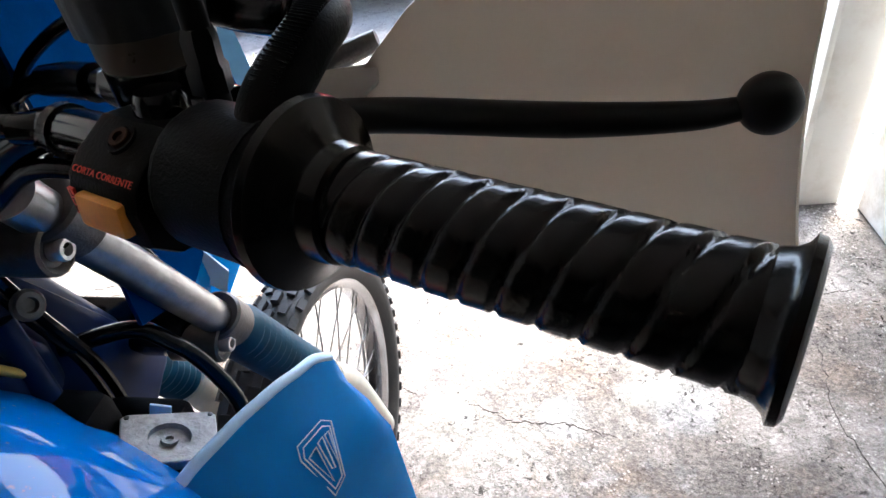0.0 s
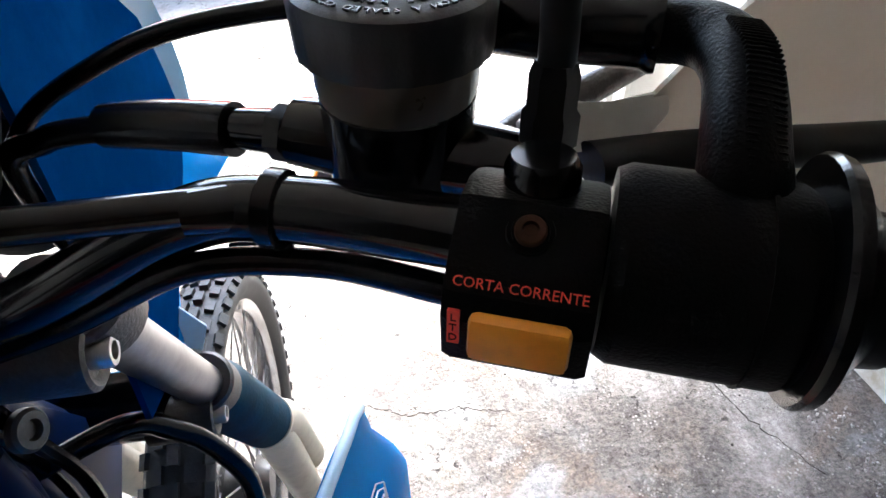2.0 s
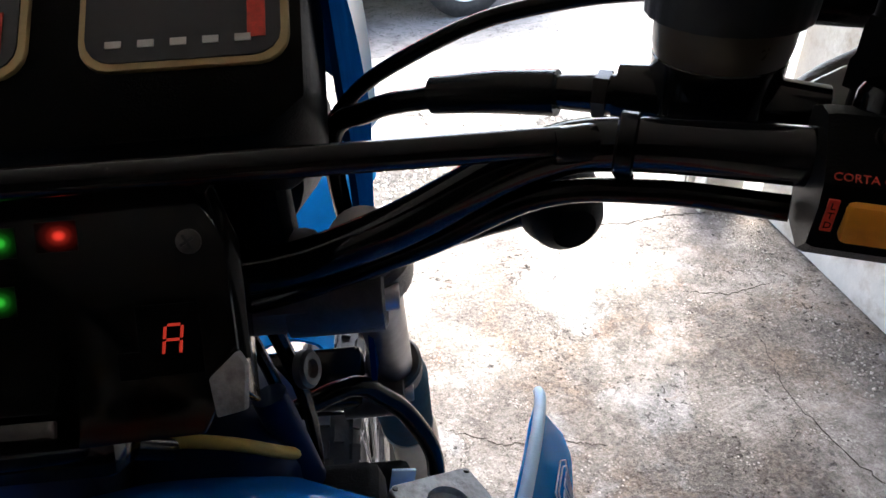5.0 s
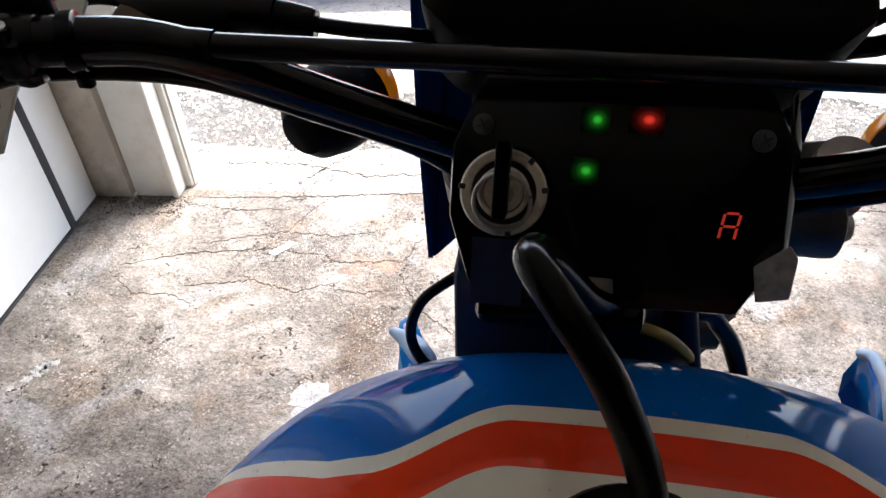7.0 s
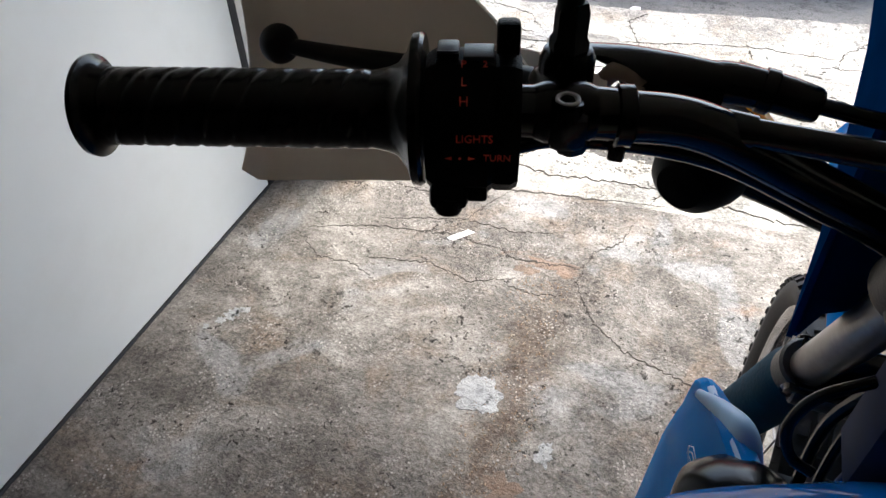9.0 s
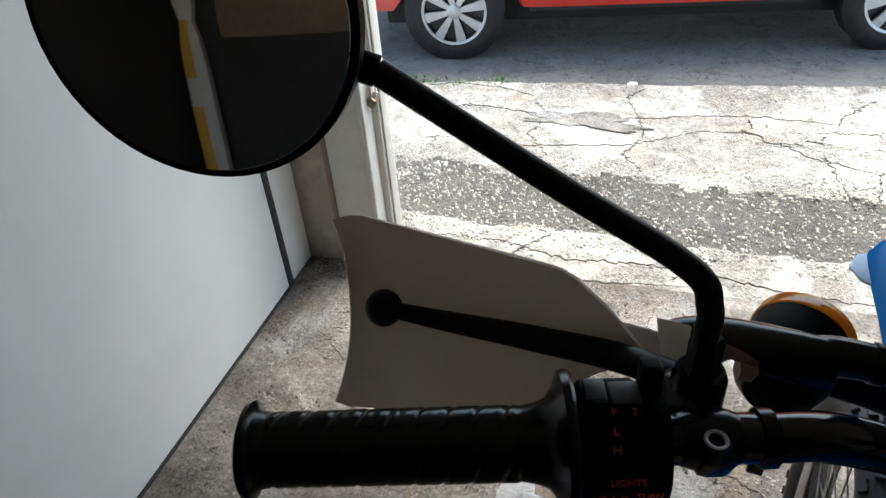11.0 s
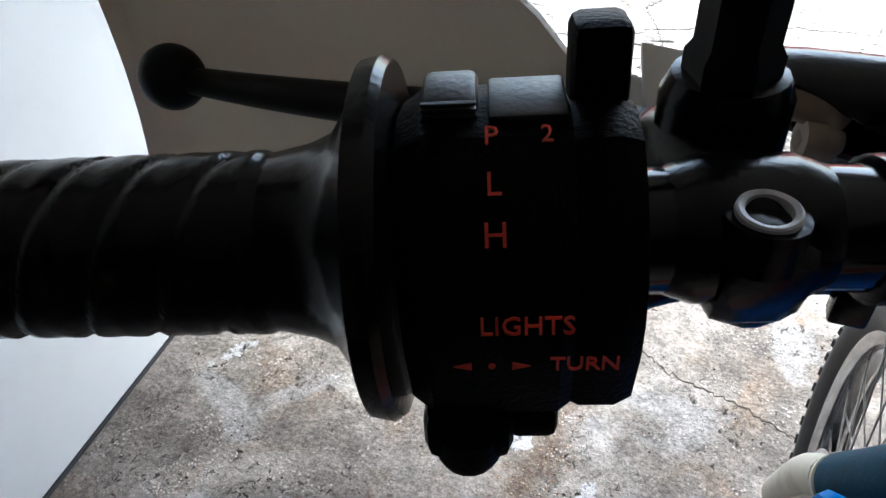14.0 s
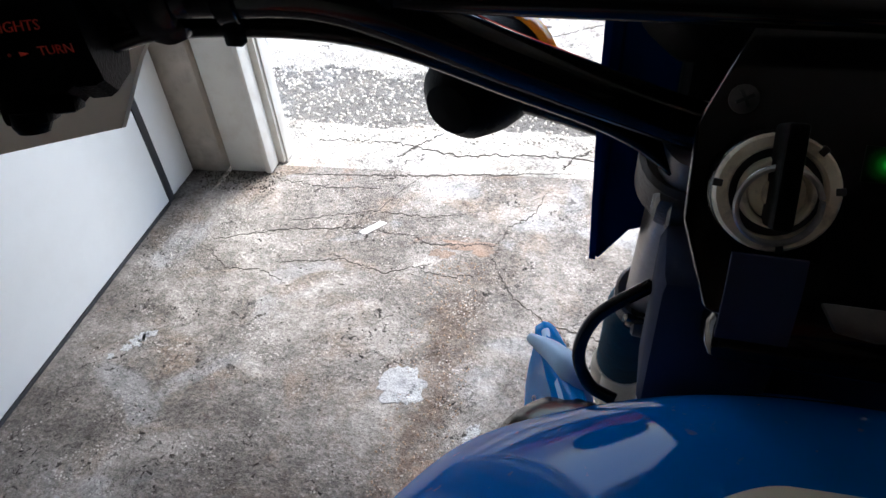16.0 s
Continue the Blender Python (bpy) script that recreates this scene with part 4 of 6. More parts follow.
part("cross_brace", tube([V(-0.2, -0.0085, 1.2970), V(0.0, -0.002, 1.2938), V(0.222, 0.001, 1.2922)], 0.0064, 14, 6), BLACKPAINT, _bar)
part("brace_end", lathe((-0.2, -0.0085, 1.297), (-1, -0.05, 0.02), [(-0.012, 0.0075), (0.004, 0.0085), (0.008, 0.007)], 14), BLACKPAINT, _bar)
part("brace_end", lathe((0.226, 0.0, 1.291), (1, 0.02, 0), [(-0.012, 0.0075), (0.004, 0.0085), (0.008, 0.007)], 14), BLACKPAINT, _bar)
for p, d in ((L(0.0865, -0.001, -0.002), LIN), (V(0.243, -0.002, 1.2905), RIN)):
    part("cable_tie", lathe(p, d, [(-0.004, 0.0118), (-0.003, 0.0132), (0.003, 0.0132), (0.004, 0.0118)], 18), RUBBER, _bar)
    part("tie_tail", box(Matrix.Translation(p + V(0, -0.002, -0.016)), 0.007, 0.005, 0.009, 0.001), RUBBER, _bar)


def hand_grip(f, inward, r, length, flange, end_r, label, bell=1.0, rib=0.0013):
    """A ribbed rubber grip from the inner flange out to the end flange; f gives places along the bar."""
    g = group_part("hand_grip", label)
    out = -inward
    bm = bmesh.new()
    m, o = frame_of(out), f(0)
    seg, rows = 56, 130
    s0, s1 = 0.012, length - 0.005
    rings = []
    for i in range(rows + 1):
        s = s0 + (s1 - s0) * i / rows
        ring = []
        for k in range(seg):
            a = 2 * math.pi * k / seg
            ph = (s / 0.0125 + 3 * a / (2 * math.pi)) % 1.0
            step = 1.0 if ph < 0.86 else 0.0
            edge = min(1.0, min(ph, 0.86 - ph) / 0.06) if step else 0.0
            fine = 0.00016 * math.sin(s * 2 * math.pi / 0.0011) if step else 0
            band = 1.0 if 0.02 < s < s1 - 0.002 else 0.4
            rr = r - rib + 0.0001 + band * (rib * edge) + fine * band * 0.5
            ring.append(o + m @ V(rr * math.cos(a), rr * math.sin(a), s))
        rings.append(ring)
    skin(bm, rings)
    part("sleeve", bm, RUBBER, g, angle=60)
    part("inner_flange", lathe(o, out, [(-0.004, 0.0), (-0.004, flange * 0.97), (-0.0025, flange), (0.0008, flange * 0.98), (0.0032 * bell, flange * 0.78), (0.007 * bell, flange * 0.61), (0.0115 * bell, r * 1.06), (0.018, r * 0.98), (0.018, 0.0)], 40), RUBBER, g)
    part("end_flange", lathe(o, out, [(s1 - 0.004, r * 0.9), (s1 - 0.002, r * 1.0), (length - 0.0035, r * 1.04), (length - 0.0012, end_r * 0.9), (length, end_r), (length + 0.0022, end_r * 0.98), (length + 0.0034, end_r * 0.9), (length + 0.0038, r * 0.8), (length + 0.0038, 0.0)], 40), RUBBER, g)
    return g


hand_grip(L, LIN, 0.0165, 0.137, 0.0318, 0.0218, "black rubber grip with spiral ribs and flanged ends", rib=0.0007)
hand_grip(lambda s: R(s - 0.0078, 0.0, 0.0015), RIN, 0.0192, 0.150, 0.0345, 0.0240, "black rubber twist grip with spiral ribs and flanged ends", 1.45)


def lever(points, widths, ball, ball_r, label):
    g = group_part("control_lever", label)
    part("blade", tube(points, widths, 16, 8, flat=0.72), MATTBLACK, g)
    b = bmesh.new()
    bmesh.ops.create_uvsphere(b, u_segments=24, v_segments=16, radius=ball_r, matrix=Matrix.Translation(ball))
    part("ball_end", b, MATTBLACK, g)
    return g


lever([V(-0.268, 0.002, 1.295), V(-0.308, 0.015, 1.29), V(-0.36, 0.025, 1.281), V(-0.41, 0.026, 1.279), V(-0.446, 0.025, 1.2798)], [0.0095, 0.0095, 0.009, 0.0075, 0.006], V(-0.453, 0.025, 1.28), 0.0118, "black clutch lever with a ball end")
lever([V(0.352, 0.008, 1.288), V(0.4, 0.015, 1.284), V(0.47, 0.02, 1.2768), V(0.522, 0.0225, 1.2755), V(0.545, 0.0215, 1.279)], [0.0105, 0.0105, 0.0105, 0.0085, 0.0065], V(0.554, 0.021, 1.281), 0.0133, "black brake lever with a ball end")


def hand_guard(mirror, cx, low, inner, crest, bend, label):
    """A shallow plastic shell in front of a lever, with a lip along its top and outer edges."""
    grid = []
    nu, nv = 24, 18
    for i in range(nu + 1):
        u = i / nu
        row = []
        for j in range(nv + 1):
            v = j / nv
            xo = 0.476 + 0.03 * (1 - v) ** 2.2 + 0.011 * max(0.0, (v - 0.88) / 0.12) ** 1.5
            xi = 0.3 - inner + 0.075 * (1 - v)
            x = xi + (xo - xi) * u
            xc = x + inner
            top = crest if xc > bend else crest - 0.002 - (bend - xc) / 0.046 * 0.049
            if bend - 0.013 < xc < bend + 0.013:
                top -= 0.005 * (1 - abs(xc - bend) / 0.013)
            bot = low + 0.048 * (1 - u) + 0.018 * (1 - math.sqrt(1 - min(1.0, max(0.0, (u - 0.88) / 0.12)) ** 2))
            z = bot + (top - bot) * v
            lip = max(0.0, (v - 0.86) / 0.14) ** 1.5 * (0.2 + 0.8 * u)
            side = max(0.0, (u - 0.92) / 0.08) ** 1.5
            bulge = math.sin(math.pi * v) ** 0.7 * math.sin(math.pi * (0.15 + 0.75 * u)) if 0 < v < 1 else 0.0
            y = 0.037 - 0.016 * (1 - u) + 0.01 * bulge + 0.012 * lip - 0.012 * side
            row.append(V(x * (-1 if mirror else 1) + cx, y, z + 0.001 * lip))
        grid.append(row)
    g = group_part("hand_guard", label)
    part("shell", sheet(grid, 0.0026), GUARDMAT, g, angle=50)
    return g


hand_guard(True, 0.0, 1.16, 0.015, 1.331, 0.348, "dirty white plastic hand guard in front of the clutch lever")
_gr = hand_guard(False, 0.092, 1.12, 0.036, 1.345, 0.363, "dirty white plastic hand guard in front of the brake lever")
part("guard_bracket", tube([V(0.31, 0.02, 1.288), V(0.345, 0.035, 1.296), V(0.384, 0.045, 1.308)], [0.005, 0.007, 0.005], 10), GREYALLOY, _gr)

part("guard_mount", prism(basis(V(0.358, 0.022, 1.294), (1, 0.05, 0), (0, -0.8, 0.6)), [(-0.03, 0.006), (-0.012, 0.012), (0.006, 0.007), (0.03, 0.012), (0.029, 0.002), (0.012, -0.012), (-0.004, -0.006), (-0.026, -0.009)], 0.005, 0.0018), FRAMEWHITE, _gr, "crumpled white guard mount")

# switch housing beside the clutch grip
SW = group_part("switch_housing", "black plastic handlebar switch housing with red print")
_prof = [(-0.018, 0.02), (-0.006, 0.0235), (0.003, 0.0222), (0.009, 0.0176), (0.0138, 0.0122), (0.0185, 0.0045), (0.0208, -0.003), (0.0213, -0.011), (0.0195, -0.025), (0.012, -0.0335), (-0.006, -0.034), (-0.018, -0.02), (-0.021, 0.004)]


def along_bar(f, profile, s0, s1, shrink=0.9, bev=0.004):
    """A block round the bar with that cross-section (back, up), ends rounded."""
    rings = []
    for s, k in ((s0, shrink), (s0 + bev, 1.0), (s1 - bev, 1.0), (s1, shrink)):
        rings.append([f(s, b * k, z * k) for b, z in profile])
    return skin(bmesh.new(), rings)


part("housing_shell", along_bar(L, _prof, 0.0045, 0.0343), PLASTIC, SW, angle=25)
part("housing_rib", along_bar(L, [(b * 0.97, z * 0.96) for b, z in _prof], 0.031, 0.0432, 0.95, 0.003), PLASTIC, SW, angle=25)
_mt = basis(L(0.0134, -0.008, 0.0225), LIN, (0, 0, 1))
_sl = box(_mt, 0.0092, 0.012, 0.006, 0.0015)
for k in range(5):
    box(_mt @ Matrix.Translation((0, -0.006, -0.0015 + k * 0.0011)), 0.0088, 0.0012, 0.0005, 0.0002, _sl, 1)
part("slide_switch", _sl, CAPBLACK, SW)
part("slide_plate", box(basis(L(0.0258, -0.006, 0.0232), LIN, (0, 0, 1)), 0.0125, 0.013, 0.0022, 0.0008), CAPBLACK, SW)
part("choke_lever", box(basis(L(0.0378, -0.0125, 0.0225), LIN, (0, 0.12, 1)), 0.0096, 0.011, 0.022, 0.002), PLASTIC, SW)
part("slide_switch", box(basis(L(0.0142, 0.0165, -0.031), LIN, (0, 0.3, 1)), 0.0165, 0.013, 0.011, 0.003), PLASTIC, SW)
part("push_button", lathe(L(0.0142, 0.0185, -0.031), (0.05, -0.3, -1), [(0, 0.0066), (0.005, 0.0064), (0.0075, 0.005), (0.0085, 0.0)], 16), PLASTIC, SW)
part("slide_switch", box(basis(L(0.026, 0.0145, -0.031), LIN, (0, 0.3, 1)), 0.0095, 0.01, 0.007, 0.002), PLASTIC, SW)


def on_back(f, inward, back, s, b, z, tilt):
    """A pose for print on a housing: x to the reader's right, z out of the face."""
    right = inward if inward.x > 0 else -inward
    n = (back * math.cos(tilt) + V(0, 0, 1) * math.sin(tilt)).normalized()
    return basis(f(s, b, z), right, n)


for txt, size, s, b, z, tilt in (("P", 0.0046, 0.0199, 0.0032, 0.0224, 1.1), ("2", 0.0042, 0.0284, 0.0032, 0.0224, 1.1), ("L", 0.0052, 0.0201, 0.0092, 0.0177, 0.86), ("H", 0.0056, 0.0202, 0.0142, 0.0118, 0.62), ("LIGHTS", 0.0046, 0.0247, 0.0206, -0.0013, 0.3), ("TURN", 0.0042, 0.034, 0.0214, -0.0095, 0.06)):
    part("print", lettering(txt, size, on_back(L, LIN, LBK, s, b, z, tilt), 0.0002), REDINK, SW, "red letters")
for s, k in ((0.0143, -1), (0.0237, 1)):
    mm = on_back(L, LIN, LBK, s, 0.0213, -0.0098, 0.06)
    part("print", prism(mm, [(-0.0014 * k, 0.0008), (-0.0014 * k, -0.0008), (0.0016 * k, 0)], 0.0004), REDINK, SW, "red arrow")
part("print", prism(on_back(L, LIN, LBK, 0.019, 0.0213, -0.0098, 0.06), [(0.0006 * math.cos(a), 0.0006 * math.sin(a)) for a in np.linspace(0, 6.28, 9)[:-1]], 0.0004), REDINK, SW, "red dot")

MIRC = V(-0.468, -0.052, 1.482)

# clutch perch and mirror
PERCH = group_part("lever_perch", "black alloy clutch lever perch with a socket bolt")
part("clamp", along_bar(L, [(0.0129 * math.cos(a), 0.0129 * math.sin(a)) for a in np.linspace(0, 2 * math.pi, 22)[:-1]], 0.0485, 0.0745, 0.86, 0.005), RUBBER, PERCH, angle=30)
part("clamp_ear", box(basis(L(0.0628, 0.0085, -0.003), LIN, (0, -0.3, 1)), 0.017, 0.012, 0.02, 0.005), RUBBER, PERCH)
part("clamp_ear", box(basis(L(0.0655, 0.002, -0.0105), LIN, (0, -0.2, 1)), 0.0165, 0.017, 0.016, 0.007), RUBBER, PERCH)
part("bolt_shank", lathe(L(0.0614, 0.0095, 0.0085), (0.02, 0.1, 1), [(-0.006, 0.0066), (0.0018, 0.0064), (0.0019, 0.0)], 24), RUBBER, PERCH)
part("socket_bolt", lathe(L(0.0614, 0.0095, 0.0108), (0.02, -0.05, 1), [(0.0, 0.005), (0.0008, 0.0049), (0.0011, 0.0045), (0.0008, 0.0036), (-0.001, 0.0034)], 28, loop=True), RINGALLOY, PERCH, "bright rim of a hollow bolt")
part("pivot_arm", tube([L(0.062, -0.005, 0.0), L(0.058, -0.03, -0.004), V(-0.272, 0.004, 1.293)], [0.011, 0.011, 0.009], 14), RUBBER, PERCH)
part("adjuster_knob", lathe(V(-0.244, 0.03, 1.2855), (-1, -0.6, 0.3), [(0.0, 0.0058), (0.003, 0.0054), (0.006, 0.004), (0.007, 0.0)], 18), TAN, PERCH)
part("adjuster", lathe(V(-0.25, 0.028, 1.287), (1, 0.25, -0.1), [(0, 0.003), (0, 0.0055), (0.005, 0.0058), (0.005, 0.003), (0.01, 0.003)], 16), TAN, PERCH)
part("mirror_boss", lathe(V(-0.27, -0.017, 1.303), (0, 0.02, 1), [(0, 0.0), (0, 0.0125), (0.018, 0.0122), (0.022, 0.0105), (0.024, 0.0)], 20), RUBBER, PERCH)
part("bracket_plate", box(basis(V(-0.268, 0.025, 1.288), (1, 0.1, 0), (0, -0.4, 1)), 0.02, 0.014, 0.004, 0.001), FRAMEWHITE, PERCH)
part("cable_end", tube([V(-0.263, 0.032, 1.274), V(-0.262, 0.032, 1.286), V(-0.256, 0.033, 1.294), V(-0.248, 0.033, 1.294), V(-0.243, 0.033, 1.289)], [0.0035, 0.0045, 0.005, 0.0055, 0.005], 12), TAN, PERCH, "tan cable end in the hood")
part("guard_tab", prism(basis(V(-0.283, 0.026, 1.297), (1, 0, -0.1), (0, -0.5, 0.85)), [(-0.011, 0.012), (0.007, 0.012), (0.009, -0.01), (-0.003, -0.013)], 0.003, 0.0008), FRAMEWHITE, PERCH, "white plastic tab of the guard")
part("guard_bracket", prism(basis(V(-0.299, 0.034, 1.288), (1, 0, 0), (0, -1, 0)), [(-0.024, 0.011), (0.003, 0.009), (0.016, 0.005), (0.015, -0.011), (-0.006, -0.009)], 0.003, 0.001), FRAMEWHITE, PERCH, "white plastic guard bracket")
# open rubber hood over the lever pivot, closing to a sleeve round the cable
_hood = []
for k in range(17):
    t = k / 16
    x = -0.291 + 0.088 * t
    ridge = float(np.interp(t, [0, 0.15, 0.45, 0.75, 1], [1.297, 1.302, 1.3035, 1.302, 1.2995]))
    wide = float(np.interp(t, [0, 0.3, 0.6, 1], [0.009, 0.016, 0.016, 0.0115]))
    deep = float(np.interp(t, [0, 0.3, 0.55, 0.8, 1], [0.004, 0.012, 0.018, 0.022, 0.022]))
    first = float(np.interp(t, [0, 0.35, 0.62, 1], [-0.45, -0.55, -1.3, -2.2]))
    last = float(np.interp(t, [0, 0.3, 0.5, 1], [2.2, 2.3, 3.4, 3.4]))
    mid = 0.036 + 0.012 * t
    _hood.append([V(x, mid + wide * math.sin(a), ridge - deep * (1 - math.cos(a)) / 1.4) for a in np.linspace(first, last, 17)])
part("cable_boot", sheet(_hood, 0.0018), RUBBER, PERCH, "black rubber hood over the clutch cable end")
part("cable_sleeve", tube([V(-0.224, 0.045, 1.287), V(-0.205, 0.049, 1.2895), V(-0.182, 0.051, 1.288), V(-0.163, 0.05, 1.2855), V(-0.159, 0.05, 1.285)], [0.0105, 0.0108, 0.0098, 0.009, 0.0075], 16, 6), RUBBER, PERCH, "black rubber cable sleeve")
part("sleeve_step", lathe(V(-0.184, 0.051, 1.288), (1, 0, -0.1), [(-0.004, 0.0095), (-0.003, 0.0112), (0.003, 0.0112), (0.004, 0.0095)], 18), RUBBER, PERCH)
part("clutch_cable", tube([V(-0.165, 0.05, 1.286), V(-0.14, 0.05, 1.2835), V(-0.11, 0.056, 1.279), V(-0.08, 0.072, 1.268), V(-0.06, 0.09, 1.24)], 0.0042, 10), RUBBER, PERCH, "thin black cable")


def mirror(base, nut_dir, stem, disc, normal, label):
    g = group_part("mirror", label)
    part("stem", tube(stem, 0.0056, 14, 10), MATTBLACK, g)
    part("stem_nut", lathe(base, nut_dir, [(-0.006, 0.0088), (0.004, 0.0088), (0.006, 0.0075), (0.016, 0.0075), (0.02, 0.0062)], 6), MATTBLACK, g)
    part("mirror_shell", lathe(disc, -Vector(normal), [(-0.004, 0.0596), (-0.003, 0.063), (0.004, 0.0634), (0.012, 0.054), (0.017, 0.032), (0.019, 0.0)], 56), PLASTIC, g)
    part("mirror_glass", lathe(disc, Vector(normal), [(0.0, 0.0), (0.0035, 0.0602), (0.0042, 0.0594), (0.0048, 0.0)], 56), CHROME, g, "round mirror glass reflecting the dim garage")
    part("mirror_joint", tube([stem[-1], stem[-1] + (Vector(disc) - Vector(normal).normalized() * 0.012 - stem[-1]) * 0.3], 0.0065, 12), PLASTIC, g)
    return g


mirror(V(-0.27, -0.017, 1.325), (0, 0.05, 1), [V(-0.27, -0.017, 1.315), V(-0.271, -0.017, 1.345), V(-0.272, -0.0175, 1.362), V(-0.283, -0.018, 1.381), V(-0.34, -0.02, 1.4135), V(-0.411, -0.022, 1.4545)], MIRC, V(0.26, -0.95, 0.08), "round black mirror on a bent stem above the clutch lever")

# throttle housing, brake master cylinder and kill switch
THR = group_part("throttle_housing", "black plastic throttle housing with a bent cable guide")
part("housing_shell", along_bar(R, [(0.0285 * math.cos(a), 0.0285 * math.sin(a) - 0.002) for a in np.linspace(0, 2 * math.pi, 26)[:-1]], -0.0045, 0.0463, 0.93, 0.004), PLASTIC, THR, angle=25)
part("housing_seam", along_bar(R, [(0.0292 * math.cos(a), 0.0292 * math.sin(a) - 0.002) for a in np.linspace(0, 2 * math.pi, 26)[:-1]], 0.008, 0.0092, 1.0, 0.0003), PLASTIC, THR, angle=25)
_guide = [V(0.368, -0.0565, 1.311), V(0.37, -0.047, 1.324), V(0.3775, -0.026, 1.335), V(0.38, -0.008, 1.3375), V(0.375, 0.004, 1.3365), V(0.361, 0.011, 1.3345)]
part("cable_guide", tube(_guide, [0.0135, 0.0118, 0.0108, 0.0104, 0.01, 0.0092], 18, 8), PLASTIC, THR)
_rib = bmesh.new()
_gl = spline(_guide[:4], 14)
for i in range(0, len(_gl) - 1):
    d = (_gl[i + 1] - _gl[i]).normalized()
    n = (LBK * 0.35 + V(0, 0, 1) - d * (V(0, 0, 1).dot(d))).normalized()
    box(basis(_gl[i] + n * 0.0108, d.cross(n), n), 0.0105, 0.0008, 0.0016, 0.0002, _rib, 1)
part("guide_ribs", _rib, PLASTIC, THR)
part("cable_sleeve", tube([V(0.366, 0.0095, 1.3345), V(0.335, 0.023, 1.334), V(0.304, 0.044, 1.332), V(0.274, 0.066, 1.3295)], [0.0112, 0.0112, 0.0105, 0.007], 18, 8), RUBBER, THR, "black rubber sleeve round the throttle cable")
part("sleeve_lip", lathe(V(0.3665, 0.0092, 1.3345), (0.9, -0.42, 0), [(-0.003, 0.0112), (0, 0.0125), (0.002, 0.0122), (0.002, 0.008)], 20), RUBBER, THR)
part("throttle_cable", tube([V(0.279, 0.062, 1.33), V(0.243, 0.079, 1.324), V(0.2, 0.092, 1.313), V(0.165, 0.098, 1.297), V(0.135, 0.106, 1.277), V(0.112, 0.112, 1.25)], 0.0042, 10), RUBBER, THR)

BRK = group_part("brake_reservoir", "round brake fluid reservoir with a dusty black screw cap")
CC = V(0.2865, 0.0245, 1.3515)
part("reservoir_body", lathe(CC, (0, 0, 1), [(-0.038, 0.0257), (-0.032, 0.0272), (-0.012, 0.028), (-0.01, 0.0278)], 36), RESERVOIR, BRK, "yellowed translucent reservoir wall")
part("reservoir_base", lathe(CC, (0, 0, 1), [(-0.074, 0.02), (-0.068, 0.0255), (-0.037, 0.0266), (-0.0355, 0.0252)], 32), BLACKPAINT, BRK)
_cap = bmesh.new()
_rings = []
for s, r in ((-0.0205, 0.03), (-0.02, 0.0317), (-0.004, 0.0325), (-0.0012, 0.0318), (0.0, 0.0298), (0.0, 0.0)):
    ring = []
    for k in range(96):
        a = 2 * math.pi * k / 96
        knurl = 0.00018 * (1 if k % 4 < 2 else -1) if -0.0205 < s < -0.003 else 0
        ring.append(CC + V((r + knurl) * math.cos(a) if r else 1e-5 * math.cos(a), (r + knurl) * math.sin(a) if r else 1e-5 * math.sin(a), s))
    _rings.append(ring)
skin(_cap, _rings)
part("screw_cap", _cap, CAPBLACK, BRK, "dusty black screw cap with raised lettering")
CAPDIR = math.atan2(-0.007, 0.026)


def ring_text(text, radius, start, sweep, size):
    """Raised letters round the cap, feet towards its middle."""
    bm = bmesh.new()
    n = len(text)
    for i, ch in enumerate(text):
        if ch == " ":
            continue
        a = CAPDIR + radians(start - sweep * (i + 0.5) / n)
        p = CC + V(radius * math.cos(a), radius * math.sin(a), 0.0002)
        join(bm, lettering(ch, size, Matrix.Translation(p) @ Matrix.Rotation(a - math.pi / 2, 4, "Z"), 0.0005))
    return bm


part("cap_lettering", ring_text("WARNING-USE ONLY DOT4 BRAKE FLUID FROM A SEALED CONTAINER ·", 0.0262, 175, 360, 0.0042), CAPBLACK, BRK)
part("cap_lettering", ring_text("CLEAN FILLER CAP BEFORE REMOVING -", 0.0192, 172, 360, 0.0041), CAPBLACK, BRK)
_mb = Matrix.Translation(CC + V(0, 0, 0.0003)) @ Matrix.Rotation(CAPDIR, 4, "Z")
for i in range(6):
    part("maker_mark", box(_mb @ Matrix.Translation((-0.0119 + i * 0.00475, 0, 0)), 0.0039, 0.0068, 0.0013, 0.0003, None, 1), CAPBLACK, BRK)
part("master_cylinder", tube([V(0.325, 0.004, 1.292), V(0.285, 0.022, 1.294), V(0.25, 0.038, 1.295)], [0.0135, 0.0155, 0.0125], 18), BLACKPAINT, BRK)
part("banjo_fitting", tube([V(0.258, 0.034, 1.294), V(0.245, 0.041, 1.293), V(0.228, 0.05, 1.2915)], [0.0095, 0.0088, 0.0078], 12, 4), BLACKPAINT, BRK)
part("fitting_nut", lathe(V(0.245, 0.041, 1.293), (-0.85, 0.45, 0), [(-0.004, 0.0085), (-0.003, 0.0105), (0.003, 0.0105), (0.004, 0.0085)], 6), BLACKPAINT, BRK)
part("hose_boot", tube([V(0.227, 0.05, 1.291), V(0.2, 0.065, 1.287), V(0.172, 0.08, 1.281)], [0.0105, 0.0102, 0.0092], 16), RUBBER, BRK, "black rubber hose boot")
part("brake_hose", tube([V(0.175, 0.079, 1.281), V(0.14, 0.092, 1.27), V(0.115, 0.11, 1.24), V(0.12, 0.15, 1.1), V(0.13, 0.2, 0.95)], 0.0058, 10), RUBBER, BRK)

